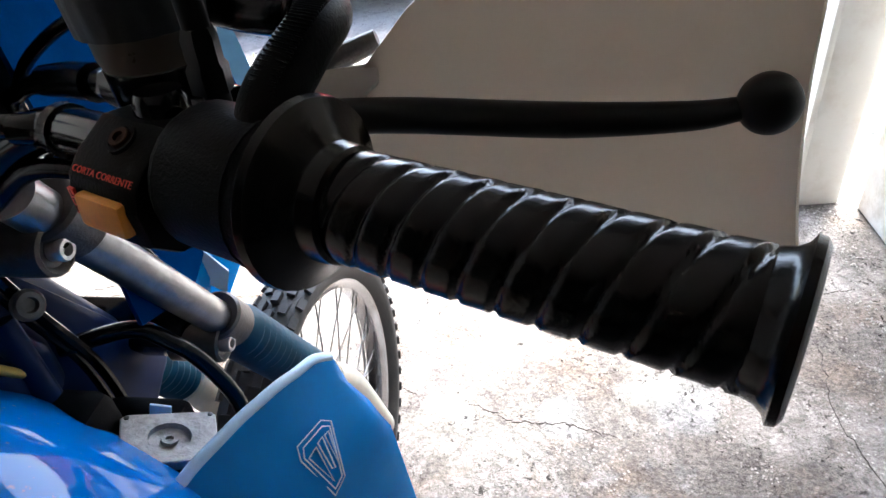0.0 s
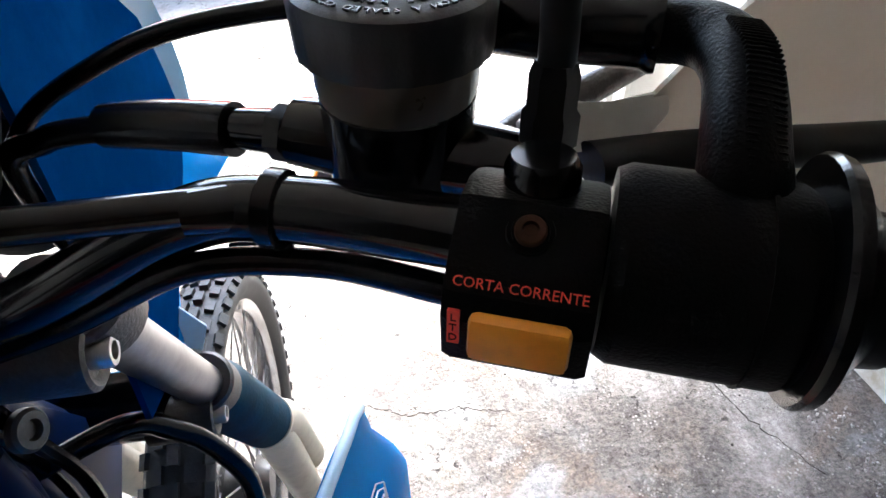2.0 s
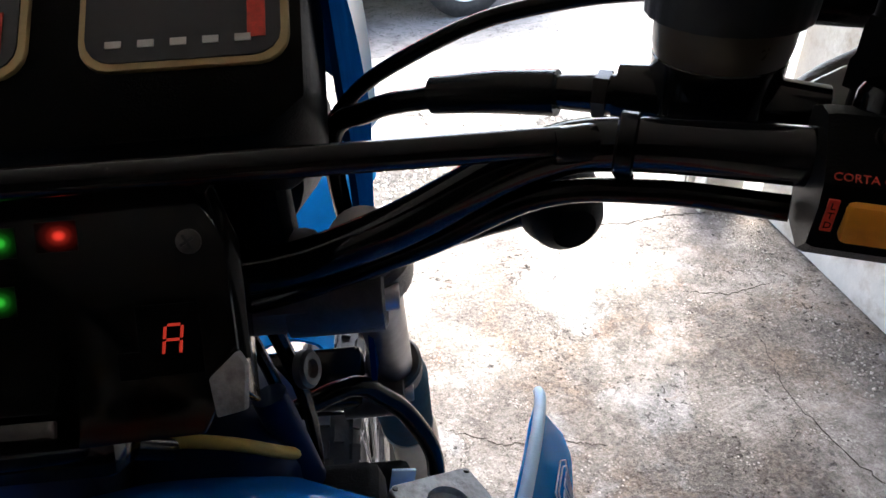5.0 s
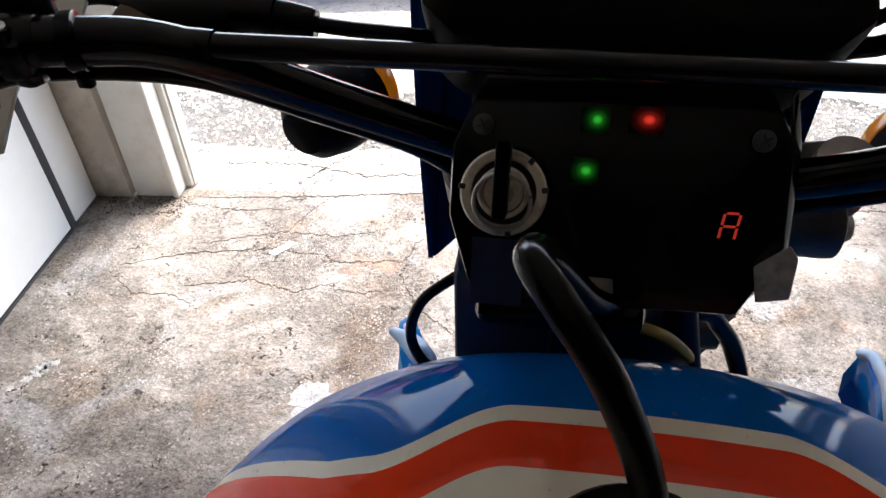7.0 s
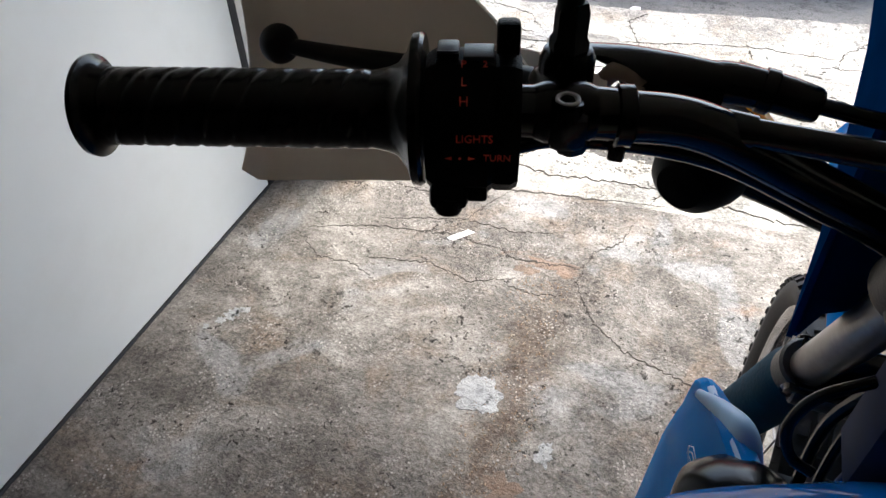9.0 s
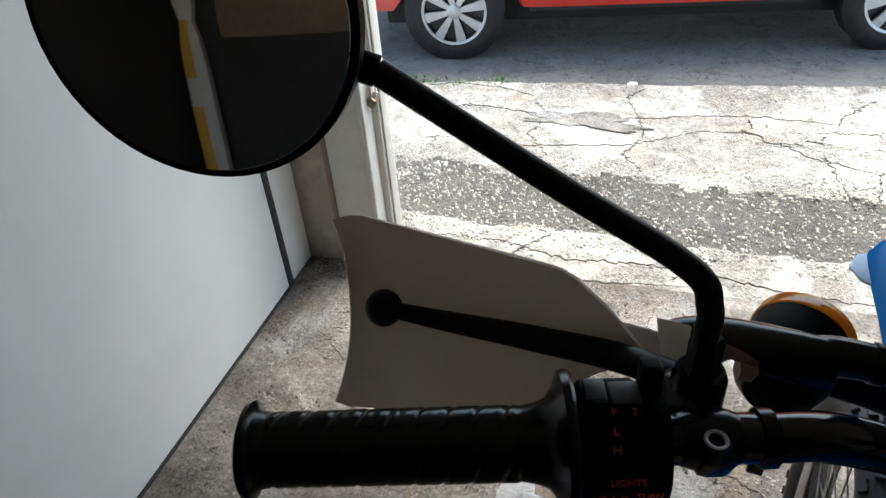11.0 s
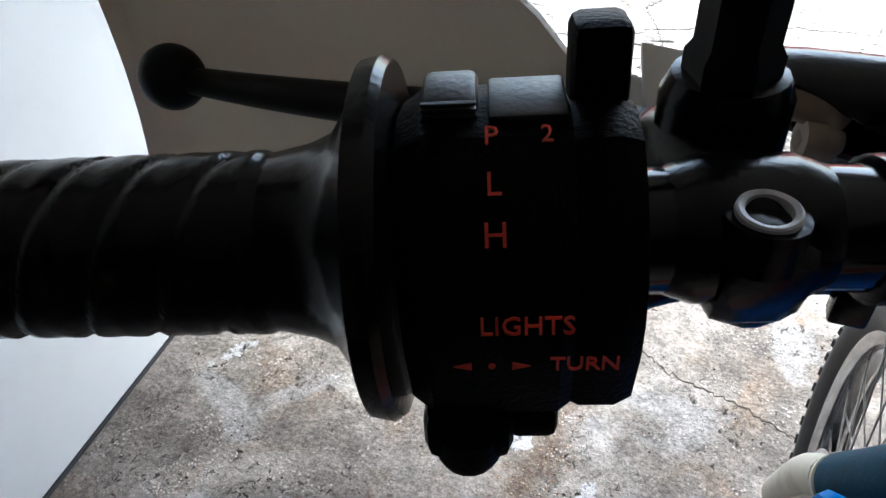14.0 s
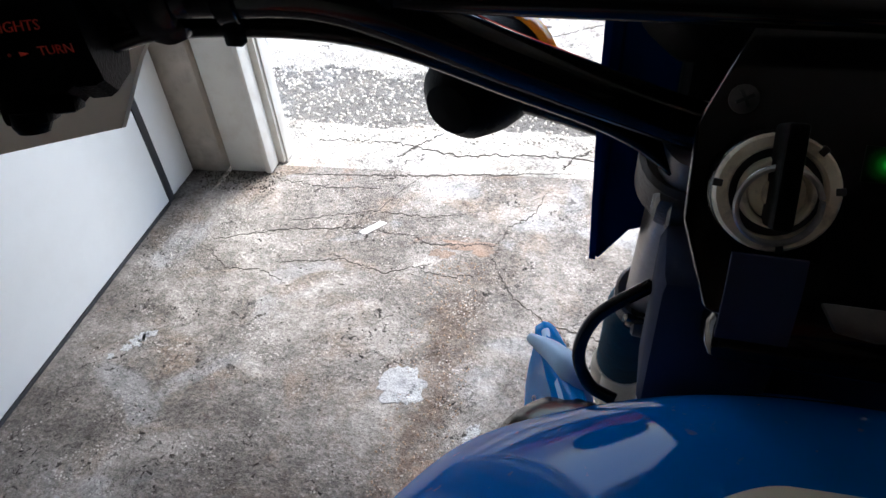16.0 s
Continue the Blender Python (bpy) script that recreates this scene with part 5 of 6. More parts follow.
KILL = group_part("kill_switch", "black kill switch housing with an orange rocker button")
_kp = [(-0.018, 0.012), (-0.004, 0.0185), (0.008, 0.0205), (0.0235, 0.0125), (0.0305, 0.0065), (0.0335, -0.001), (0.0325, -0.0165), (0.022, -0.026), (-0.004, -0.029), (-0.018, -0.012)]
part("housing_shell", along_bar(R, _kp, 0.0475, 0.0862, 0.97, 0.0025), PLASTIC, KILL, angle=22)
part("mount_collar", lathe(R(0.066, -0.004, 0.012), (0, 0.1, 1), [(0.0, 0.011), (0.012, 0.0105), (0.015, 0.0088), (0.015, 0.0)], 20), BLACKPAINT, KILL)
part("bolt_recess", lathe(R(0.0665, 0.0155, 0.0162), RBK * 0.5 + V(0, 0, 1), [(0.0, 0.0), (0.0, 0.0066), (0.0016, 0.0062), (0.0016, 0.005), (0.0006, 0.0048), (0.0006, 0.0)], 20), PLASTIC, KILL)
part("socket_bolt", lathe(R(0.0665, 0.0155, 0.0165), RBK * 0.5 + V(0, 0, 1), [(0, 0.0), (0, 0.0042), (0.0022, 0.0042), (0.0026, 0.0038), (0.0026, 0.0022), (0.001, 0.002), (0.001, 0)], 20), RUSTBOLT, KILL, "rusty socket bolt")
_bb = on_back(R, RIN, RBK, 0.0655, 0.0335, -0.0045, 0.12)
part("rocker_button", box(_bb, 0.0262, 0.0138, 0.007, 0.0022), ORANGEBTN, KILL, "orange rocker button")
part("print", lettering("CORTA CORRENTE", 0.0039, on_back(R, RIN, RBK, 0.0668, 0.0285, 0.0083, 0.85), 0.00025), REDINK, KILL, "red letters")
_tag = on_back(R, RIN, RBK, 0.0825, 0.0335, -0.003, 0.05)
part("print_panel", box(_tag, 0.0032, 0.0112, 0.0012, 0), REDINK, KILL, "red print panel")
for ch, k in (("L", 0), ("T", 1), ("D", 2)):
    part("print", lettering(ch, 0.0034, _tag @ Matrix.Translation((0, 0.0034 - 0.0034 * k, 0.0006)), 0.0002), PLASTIC, KILL)
mirror(V(0.328, -0.012, 1.318), (0.02, 0.05, 1), [V(0.328, -0.012, 1.3), V(0.3285, -0.011, 1.34), V(0.3287, -0.0105, 1.362), V(0.337, -0.01, 1.3755), V(0.362, -0.01, 1.3865), V(0.44, -0.012, 1.418)], V(0.497, -0.02, 1.45), V(-0.26, -0.95, 0.08), "round black mirror on a bent stem above the brake reservoir")
part("wiring", tube([R(0.088, 0.004, -0.02), V(0.255, -0.01, 1.272), V(0.21, 0.0, 1.268), V(0.16, 0.012, 1.238), V(0.1, 0.03, 1.205), V(0.06, 0.05, 1.18)], 0.0052, 10), RUBBER, _bar)
part("wiring", tube([L(0.034, 0.0, -0.018), V(-0.262, -0.033, 1.2925), V(-0.205, -0.008, 1.281), V(-0.15, 0.019, 1.2485), V(-0.1, 0.037, 1.219), V(-0.06, 0.05, 1.18)], 0.0052, 10), RUBBER, _bar)

# dashboard panel
PN, PU = V(0, -0.85, 0.53).normalized(), V(0, 0.53, 0.85).normalized()


def P(x, u, n=0.0):
    """A place on the panel: across, up its face from the screws, out of it."""
    return V(x, 0, 1.26) + PU * u + PN * n


def panel_pose(x, u, n=0.0):
    return basis(P(x, u, n), (1, 0, 0), PN)


DASH = group_part("dashboard", "black metal dashboard panel with lamps and an ignition lock")
_o = [(-0.062, 0.03), (0.062, 0.03), (0.078, 0.0), (0.0795, -0.05), (0.062, -0.082), (-0.045, -0.085), (-0.066, -0.078), (-0.078, -0.045), (-0.0785, -0.01)]
part("panel", prism(panel_pose(0, 0, -0.003), _o, 0.006, 0.0018), BLACKPAINT, DASH)
part("side_cheek", prism(basis(P(0.076, -0.035, -0.02), PU, (1, 0, 0)), [(-0.045, -0.016), (0.02, -0.016), (0.03, 0.012), (-0.03, 0.012)], 0.004, 0.001), BLACKPAINT, DASH)
part("bottom_cheek", prism(basis(P(0.0755, -0.061, 0.003), (0.85, 0, 0.53), (0.35, -0.55, 0.75)), [(-0.012, -0.009), (0.002, -0.012), (0.012, 0.004), (0.011, 0.011), (-0.007, 0.007)], 0.004, 0.001), CASTPLATE, DASH, "bare grey corner plate")
part("bottom_lip", prism(basis(P(-0.011, -0.073, 0.0035), (1, 0, 0), (0, -0.55, 0.83)), [(-0.017, 0.004), (0.014, 0.004), (0.015, -0.006), (0.002, -0.008), (-0.012, -0.006)], 0.003, 0.001), GREYALLOY, DASH, "worn grey lower lip")
part("edge_flange", prism(basis(P(0.0795, -0.026, -0.004), PU, (0.7, -0.6, 0.4)), [(-0.026, -0.004), (0.024, -0.004), (0.05, 0.006), (0.045, 0.009), (0.022, 0.003), (-0.026, 0.003)], 0.002, 0.0006), BLACKPAINT, DASH, "bent edge")
part("lower_cover", box(basis(P(-0.02, -0.09, -0.02), (1, 0, 0), PN), 0.085, 0.02, 0.03, 0.006), BLACKPAINT, DASH)
for x in (-0.064, 0.064):
    part("screw", lathe(P(x, 0, 0), PN, [(0, 0.0052), (0.0015, 0.0052), (0.0028, 0.0036), (0.0032, 0.0)], 18), DARKSTEEL, DASH, "cross-head screw")
    for ang in (0.5, 0.5 + math.pi / 2):
        part("screw_slot", box(panel_pose(x, 0, 0.0026) @ Matrix.Rotation(ang, 4, "Z"), 0.0065, 0.0012, 0.0018), DIALBLACK, DASH)
for x, u, m, w in ((-0.011, 0.005, LAMPGREEN, 0.0135), (0.0122, 0.0062, LAMPRED, 0.0165), (-0.0142, -0.019, LAMPGREEN, 0.0145)):
    part("lamp_window", box(panel_pose(x - 0.001, u, 0.0002), w, 0.0125, 0.0012, 0.0003), m, DASH, "lit indicator window")
for x in (-0.036, 0.036):
    part("lamp_window", box(panel_pose(x, -0.05, 0.0002), 0.012, 0.0115, 0.001, 0.0003), PLASTIC, DASH)
part("display", box(panel_pose(0.052, -0.040, 0.0003), 0.026, 0.03, 0.0012, 0.0004), PLASTIC, DASH, "dark gear display")
_seg = bmesh.new()
_dm = panel_pose(0.0535, -0.0400, 0.0012) @ Matrix(((1, 0.16, 0, 0), (0, 1, 0, 0), (0, 0, 1, 0), (0, 0, 0, 1)))
for x, y, w, h in ((0, 0.0062, 0.0052, 0.0011), (0, 0.0, 0.0052, 0.0011), (-0.0035, 0.0031, 0.0011, 0.005), (0.0035, 0.0031, 0.0011, 0.005), (-0.0035, -0.0031, 0.0011, 0.005), (0.0035, -0.0031, 0.0011, 0.005)):
    box(_dm @ Matrix.Translation((x, y, 0)), w, h, 0.0006, 0, _seg)
part("digit", _seg, SEGMENT, DASH, "glowing red letter A")
KC, KN = (-0.0514, -0.031), 0.0118
part("lock_body", lathe(P(*KC, 0), PN, [(0, 0.0215), (KN - 0.001, 0.0208), (KN, 0.0202), (KN, 0.0)], 36), BLACKPAINT, DASH)
part("lock_collar", lathe(P(*KC, KN), PN, [(0, 0.0152), (0.0045, 0.0152), (0.0055, 0.016), (0.0055, 0.0192), (0.004, 0.0202), (0, 0.0202)], 40, loop=True), KEYWHITE, DASH, "worn white ignition lock collar")
for a in (0.12, 0.9, 3.05, 4.9):
    part("collar_notch", box(panel_pose(KC[0] + 0.0192 * math.cos(a), KC[1] + 0.0192 * math.sin(a), KN + 0.0046) @ Matrix.Rotation(a, 4, "Z"), 0.0032, 0.0026, 0.0024, 0.0004), DIALBLACK, DASH)
part("lock_recess", lathe(P(*KC, KN), PN, [(0, 0.0), (0, 0.0151), (0.0012, 0.0151), (0.0012, 0.0)], 32), DIALBLACK, DASH)
part("lock_ring", lathe(P(*KC, KN + 0.001), PN, [(0, 0.0098), (0.006, 0.0096), (0.007, 0.0102), (0.007, 0.0112), (0.006, 0.012), (0, 0.0122)], 36, loop=True), KEYWHITE, DASH, "worn bright lock ring")
part("lock_barrel", lathe(P(*KC, KN), PN, [(0, 0.0), (0, 0.0092), (0.005, 0.009), (0.006, 0.0055), (0.009, 0.0052), (0.0092, 0.0)], 28), KEYWHITE, DASH)

KEY = empty("ignition_key", "ignition key with a wire ring and dark strap in its lock", "key")
part("blade", box(basis(P(KC[0] - 0.0005, KC[1] + 0.006, KN + 0.014), PU, (1, 0, 0)), 0.034, 0.02, 0.0065, 0.0015), PLASTIC, KEY)
part("key_ring", tube([P(KC[0] + 0.013 * math.cos(a), KC[1] - 0.004 + 0.013 * math.sin(a), KN + 0.01 + 0.004 * math.sin(a)) for a in np.linspace(0.3, 6.5, 16)], 0.0011, 8, 4), STEEL, KEY, "wire key ring")
part("strap", sheet([[P(KC[0] - 0.012 + 0.024 * j, -0.052 - 0.03 * i - 0.004 * i * i, KN + 0.012 - 0.01 * i + 0.002 * math.sin(3 * i)) for j in (0, 0.5, 1)] for i in np.linspace(0, 0.95, 5)], 0.002), CLOTH, KEY, "dark cloth strap")

# instrument cluster and fairing
INS = group_part("instrument_cluster", "black instrument housing with two gold-rimmed dials")
_im = basis(V(0.001, 0.09, 1.326), (1, 0, 0), (0, -0.62, 0.78))
part("housing", prism(_im @ Matrix.Translation((0, 0, -0.03)), [(-0.105, -0.05), (-0.085, -0.068), (0.095, -0.068), (0.115, -0.05), (0.115, 0.06), (0.09, 0.075), (-0.08, 0.075), (-0.105, 0.06)], 0.075, 0.008), PLASTIC, INS)
for cx in (-0.052, 0.062):
    def rounded(w, h, r, n=5):
        return [(sx * (w - r) + r * math.cos(a + q), sy * (h - r) + r * math.sin(a + q)) for sx, sy, q in ((1, 1, 0), (-1, 1, math.pi / 2), (-1, -1, math.pi), (1, -1, 1.5 * math.pi)) for a in np.linspace(0, math.pi / 2, n)]
    part("gauge_rim", prism(_im @ Matrix.Translation((cx, 0.012, 0.008)), rounded(0.046, 0.046, 0.014), 0.004, 0.0012), BEZEL, INS, "gold bezel")
    part("gauge_face", prism(_im @ Matrix.Translation((cx, 0.012, 0.0098)), rounded(0.0425, 0.0425, 0.012), 0.002), DIALBLACK, INS)
    for k in range(5):
        part("dial_mark", box(_im @ Matrix.Translation((cx - 0.03 + 0.014 * k, -0.022, 0.0111)), 0.007, 0.0035, 0.0006), FRAMEWHITE, INS)
    part("dial_mark", box(_im @ Matrix.Translation((cx + 0.032, -0.012, 0.0111)), 0.008, 0.02, 0.0006), REDINK, INS)
part("cluster_bracket", box(Matrix.Translation((0.005, 0.09, 1.225)), 0.17, 0.04, 0.1, 0.012), PLASTIC, INS)
part("housing_lug", box(Matrix.Translation((-0.106, 0.078, 1.303)), 0.022, 0.022, 0.018, 0.004), PLASTIC, INS)

FAIR = group_part("fairing", "blue plastic headlight fairing")


def fairing_side(x, s, taper):
    prof = [(0.11, 1.385, 1.05), (0.185, 1.335, 1.02), (0.255, 1.293, 1.05), (0.315, 1.253, 1.07), (0.355, 1.222, 1.085), (0.377, 1.185, 1.1), (0.384, 1.15, 1.115)] if s > 0 else [(0.105, 1.42, 1.08), (0.14, 1.41, 1.15), (0.2, 1.37, 1.21), (0.24, 1.34, 1.242), (0.31, 1.3, 1.27), (0.36, 1.275, 1.262)]
    grid = []
    for y, zt, zb in prof:
        row = []
        for j in range(9):
            v = j / 8
            z = zb + (zt - zb) * v
            tuck = 0.004 * math.sin(math.pi * v) - taper * (y - 0.171)
            row.append(V(x + s * (tuck + 0.006), y, z))
        grid.append(row)
    return sheet(grid, 0.004)


# Side, inner and nose panels carry their shade as a darker blue.
part("side_panel", fairing_side(0.116, 1, 0.0), SHADEBLUE, FAIR)
# Bevel strip; its sheen is put into the lighter colour.
part("edge_bevel", sheet([[V(0.1215, y, z), V(0.126, y + 0.012 * d, z + 0.01 * (1.3 - d)), V(0.131, y + 0.022 * d, z + 0.017 * (1.3 - d))] for y, z, d in ((0.09, 1.401, 0.4), (0.11, 1.386, 0.4), (0.185, 1.336, 0.4), (0.255, 1.294, 0.5), (0.315, 1.254, 0.6), (0.355, 1.223, 0.8), (0.377, 1.186, 1.1), (0.384, 1.15, 1.3), (0.38, 1.115, 1.35))], 0.003), SHEENBLUE, FAIR, "bevelled light blue edge")
part("side_panel", fairing_side(-0.106, -1, 0.0), SHADEBLUE, FAIR)
part("inner_panel", sheet([[V(-0.1125, y, z + 0.003), V(-0.095, y + 0.03, z + 0.004), V(-0.06, y + 0.05, z + 0.004), V(-0.01, y + 0.06, z)] for y, z in ((0.105, 1.08), (0.14, 1.15), (0.2, 1.21), (0.24, 1.242), (0.31, 1.27))], 0.003), SHADEBLUE, FAIR)
_ng = []
for t in np.linspace(0, 1, 6):
    yl, zl = 0.362 - 0.12 * t, 1.262 + 0.078 * t
    yr, zr = 0.384 - 0.11 * t, 1.15 + 0.13 * t
    a, b = V(-0.112, yl, zl), V(0.12, yr, zr)
    _ng.append([a.lerp(b, k) + V(0, 0.3 * k * (1 - k), 0.04 * k * (1 - k)) for k in np.linspace(0, 1, 9)])
part("nose", sheet(_ng, 0.004), SHADEBLUE, FAIR)
part("headlight", lathe(V(0.007, 0.36, 1.12), (0, 1, -0.1), [(-0.1, 0.03), (-0.08, 0.06), (0.0, 0.075), (0.06, 0.078), (0.065, 0.07), (0.075, 0.0)], 28), PLASTIC, FAIR)
part("lower_fin", prism(basis(V(0.116, 0.2, 1.03), (0, 1, 0), (1, 0, 0)), [(-0.05, 0.09), (0.06, 0.1), (0.05, 0.0), (0.0, -0.05), (-0.035, -0.02)], 0.004, 0.001), BLUE, FAIR)
# Light falling on the fin is painted as a pale blue face.
part("fin_face", sheet([[V(0.109, 0.215, 1.048).lerp(V(0.103, 0.215, 1.011), k), V(0.119, 0.222, 1.0475).lerp(V(0.114, 0.222, 0.998), k), V(0.1365, 0.23, 1.008).lerp(V(0.127, 0.228, 0.982), k)] for k in (0, 0.5, 1)], 0.003), PALEBLUE, FAIR, "folded fin face coloured as lit")


def turn_signal(c, d, k, s):
    """A round signal centred at c whose lens faces along d; k scales it."""
    g = group_part("turn_signal", "round black turn signal with an orange lens")
    d = Vector(d).normalized()
    size = lambda prof: [(a * k, r * k) for a, r in prof]
    part("shell", lathe(c, d, size([(-0.045, 0.0), (-0.042, 0.018), (-0.03, 0.029), (-0.01, 0.036), (0.01, 0.0385), (0.028, 0.039), (0.029, 0.035)]), 32), PLASTIC, g)
    part("lens", lathe(c, d, size([(0.024, 0.036), (0.029, 0.04), (0.042, 0.039), (0.052, 0.031), (0.058, 0.0)]), 32), ORANGE, g, "orange lens")
    part("stalk", tube([c + V(-s * 0.02, -0.005, 0), c + V(-s * 0.06, 0.005, -0.02), c + V(-s * 0.11, 0.02, -0.045)], [0.014, 0.011, 0.011], 12), RUBBER, g)


turn_signal(V(-0.2, 0.168, 1.17), (0.35, 1, 0.05), 0.95, -1)
turn_signal(V(0.281, 0.24, 1.108), (-0.1, 1, 0.02), 1.0, 1)

# fork, yokes and front wheel
FD = V(0, 0.5, -0.866).normalized()
AX = V(0.03, 0.479, 0.375)
WAX = V(math.cos(0.05), -math.sin(0.05), 0)
YOKE = group_part("triple_clamp", "cast grey alloy fork yokes with pinch bolts")
for nm, y, z, w in (("top_yoke", 0.07, 1.18, 0.036), ("bottom_yoke", 0.19, 0.968, 0.04)):
    part(nm, box(basis(V(0.009, y, z), (1, 0, 0), -FD), 0.19, 0.055, w, 0.008), GREYALLOY if nm[0] == "t" else BLACKPAINT, YOKE)
FORKX = (0.13, -0.07)
for x in FORKX:
    s = 1 if x > 0 else -1
    for y, z in ((0.07, 1.182), (0.19, 0.968)):
        part("yoke_clamp", lathe(V(x, y + (0.012 if s > 0 else 0.0), z), FD, [(-0.019, 0.023), (-0.016, 0.0255), (0.016, 0.0255), (0.019, 0.023)], 28), GREYALLOY, YOKE)
        part("clamp_lug", lathe(V(x - s * 0.045, y - 0.012, z - 0.009), (s, 0, 0), [(0, 0.0), (0, 0.019), (0.045, 0.0195), (0.052, 0.019), (0.0535, 0.0165), (0.05, 0.0125), (0.05, 0)], 28), GREYALLOY, YOKE, "cast clamp boss with a recessed bolt")
        part("pinch_bolt", lathe(V(x + s * 0.004, y - 0.012, z - 0.009), (s, 0, 0), [(0, 0.0085), (0.0105, 0.0085), (0.012, 0.0075), (0.012, 0.0048), (0.006, 0.0044), (0.006, 0)], 18), STEEL, YOKE)
    leg = group_part("fork_leg", "silver fork leg with a ribbed blue gaiter and cream guard")
    top = V(x, 0.076 if s > 0 else 0.064, 1.182) - FD * 0.022
    part("stanchion", tube([top - FD * 0.02, top + FD * 0.26], 0.017, 24), SILVER, leg, "bright fork tube")
    prof = []
    for k in range(37):
        t = 0.295 + 0.275 * k / 36
        prof.append((t, 0.0275 + 0.0035 * k / 36 + (0.0026 if k % 2 else -0.0006)))
    part("gaiter", lathe(top, FD, [(0.285, 0.022)] + prof + [(0.575, 0.027)], 30), TEAL, leg, "ribbed blue rubber gaiter")
    part("gaiter_clip", lathe(top, FD, [(0.553, 0.0325), (0.554, 0.0343), (0.564, 0.0343), (0.565, 0.0325)], 28), CREAM, leg)
    end = AX + WAX * (x - 0.0225) + V(0, -0.02, 0)
    part("slider", tube([top + FD * 0.57, end], [0.026, 0.027], 20), CREAM, leg, "cream fork slider")
    part("slider_guard", tube([top + FD * 0.575 + V(s * 0.008, 0.004, 0), top + FD * 0.66 + V(s * 0.012, 0.008, 0), end + V(s * 0.014, 0.01, 0.08)], [0.025, 0.028, 0.026], 16), CREAM, leg, "cream plastic fork guard")

WHEEL = group_part("front_wheel", "knobbly spoked front wheel with an alloy rim")
part("tyre", lathe(AX, WAX, [(-0.024, 0.3094), (-0.03, 0.3148), (-0.041, 0.3320), (-0.0425, 0.3471), (-0.035, 0.3590), (-0.018, 0.3644), (0.0, 0.3660), (0.018, 0.3644), (0.035, 0.3590), (0.0425, 0.3471), (0.041, 0.3320), (0.03, 0.3148), (0.024, 0.3094)], 90, loop=True), TYRE, WHEEL)
_kn = bmesh.new()
for k in range(56):
    a = 2 * math.pi * k / 56
    for x, tilt, da in ((0.0, 0, 0.0), (-0.018, -0.2695, 0.5), (0.018, 0.2695, 0.5), (-0.0365, -0.75, 0.05), (0.0365, 0.75, 0.05)):
        aa = a + da * 2 * math.pi / 56
        m = Matrix.Translation(AX) @ Matrix.Rotation(-0.05, 4, "Z") @ Matrix.Rotation(aa, 4, "X") @ Matrix.Translation((x, 0, 0.3685 - 0.22 * abs(x) - (0.004 if abs(x) > 0.03 else 0))) @ Matrix.Rotation(tilt, 4, "Y")
        box(m, 0.013, 0.022 if abs(x) < 0.03 else 0.02, 0.011, 0, _kn)
part("tread", _kn, TYRE, WHEEL, "rubber tread blocks")
part("rim", lathe(AX, WAX, [(-0.0255, 0.3083), (-0.027, 0.3148), (-0.0235, 0.3169), (-0.021, 0.3085), (-0.012, 0.2985), (0.0, 0.2965), (0.012, 0.2985), (0.021, 0.3085), (0.0235, 0.3169), (0.027, 0.3148), (0.0255, 0.3083), (0.016, 0.2935), (0.0, 0.291), (-0.016, 0.2935)], 80, loop=True), RIMMETAL, WHEEL, "polished alloy rim")
part("hub", lathe(AX, WAX, [(-0.05, 0.012), (-0.05, 0.03), (-0.035, 0.036), (-0.028, 0.045), (-0.024, 0.03), (0.024, 0.03), (0.028, 0.045), (0.035, 0.036), (0.05, 0.03), (0.05, 0.012)], 32), GREYALLOY, WHEEL)
part("brake_disc", lathe(AX, WAX, [(-0.056, 0.08), (-0.056, 0.12), (-0.052, 0.12), (-0.052, 0.08)], 48, loop=True), STEEL, WHEEL)
WR = Matrix.Rotation(-0.05, 3, "Z")
for k in range(36):
    a = 2 * math.pi * k / 36
    s = 1 if k % 2 else -1
    lean = (0.35 if (k // 2) % 2 else -0.35)
    p0 = AX + WR @ V(s * 0.027, 0.041 * math.cos(a + lean), 0.041 * math.sin(a + lean))
    p1 = AX + WR @ V(s * 0.004, 0.292 * math.cos(a), 0.292 * math.sin(a))
    part("wheel_spoke", tube([p0, p1], 0.0017, 6), SILVER, WHEEL)

FEND = group_part("front_fender", "blue plastic front fender over the wheel")
_fg = []
for y, z, w in ((0.3, 0.9, 0.035), (0.4, 0.925, 0.038), (0.483, 0.94, 0.041), (0.55, 0.948, 0.044), (0.615, 0.95, 0.047), (0.655, 0.95, 0.048), (0.685, 0.949, 0.047), (0.7, 0.947, 0.041)):
    right = 0.055 + 0.055 * min(1.0, max(0.0, (y - 0.42) / 0.2))
    _fg.append([V((0.012 - w) * (1 - k) / 2 + right * (1 + k) / 2, y, z + 0.018 * (1 - k * k) - 0.02 * max(0, abs(k) - 0.8) / 0.2) for k in np.linspace(-1, 1, 15)])
part("blade", sheet(_fg, 0.004), BLUE, FEND)
part("side_flap", prism(Matrix.Translation((-0.036, 0.65, 0.932)), [(-0.026, 0.0), (-0.014, 0.032), (0.004, 0.042), (0.008, -0.04), (-0.012, -0.03)], 0.004, 0.001), PALEBLUE, FEND, "pale edge flap")

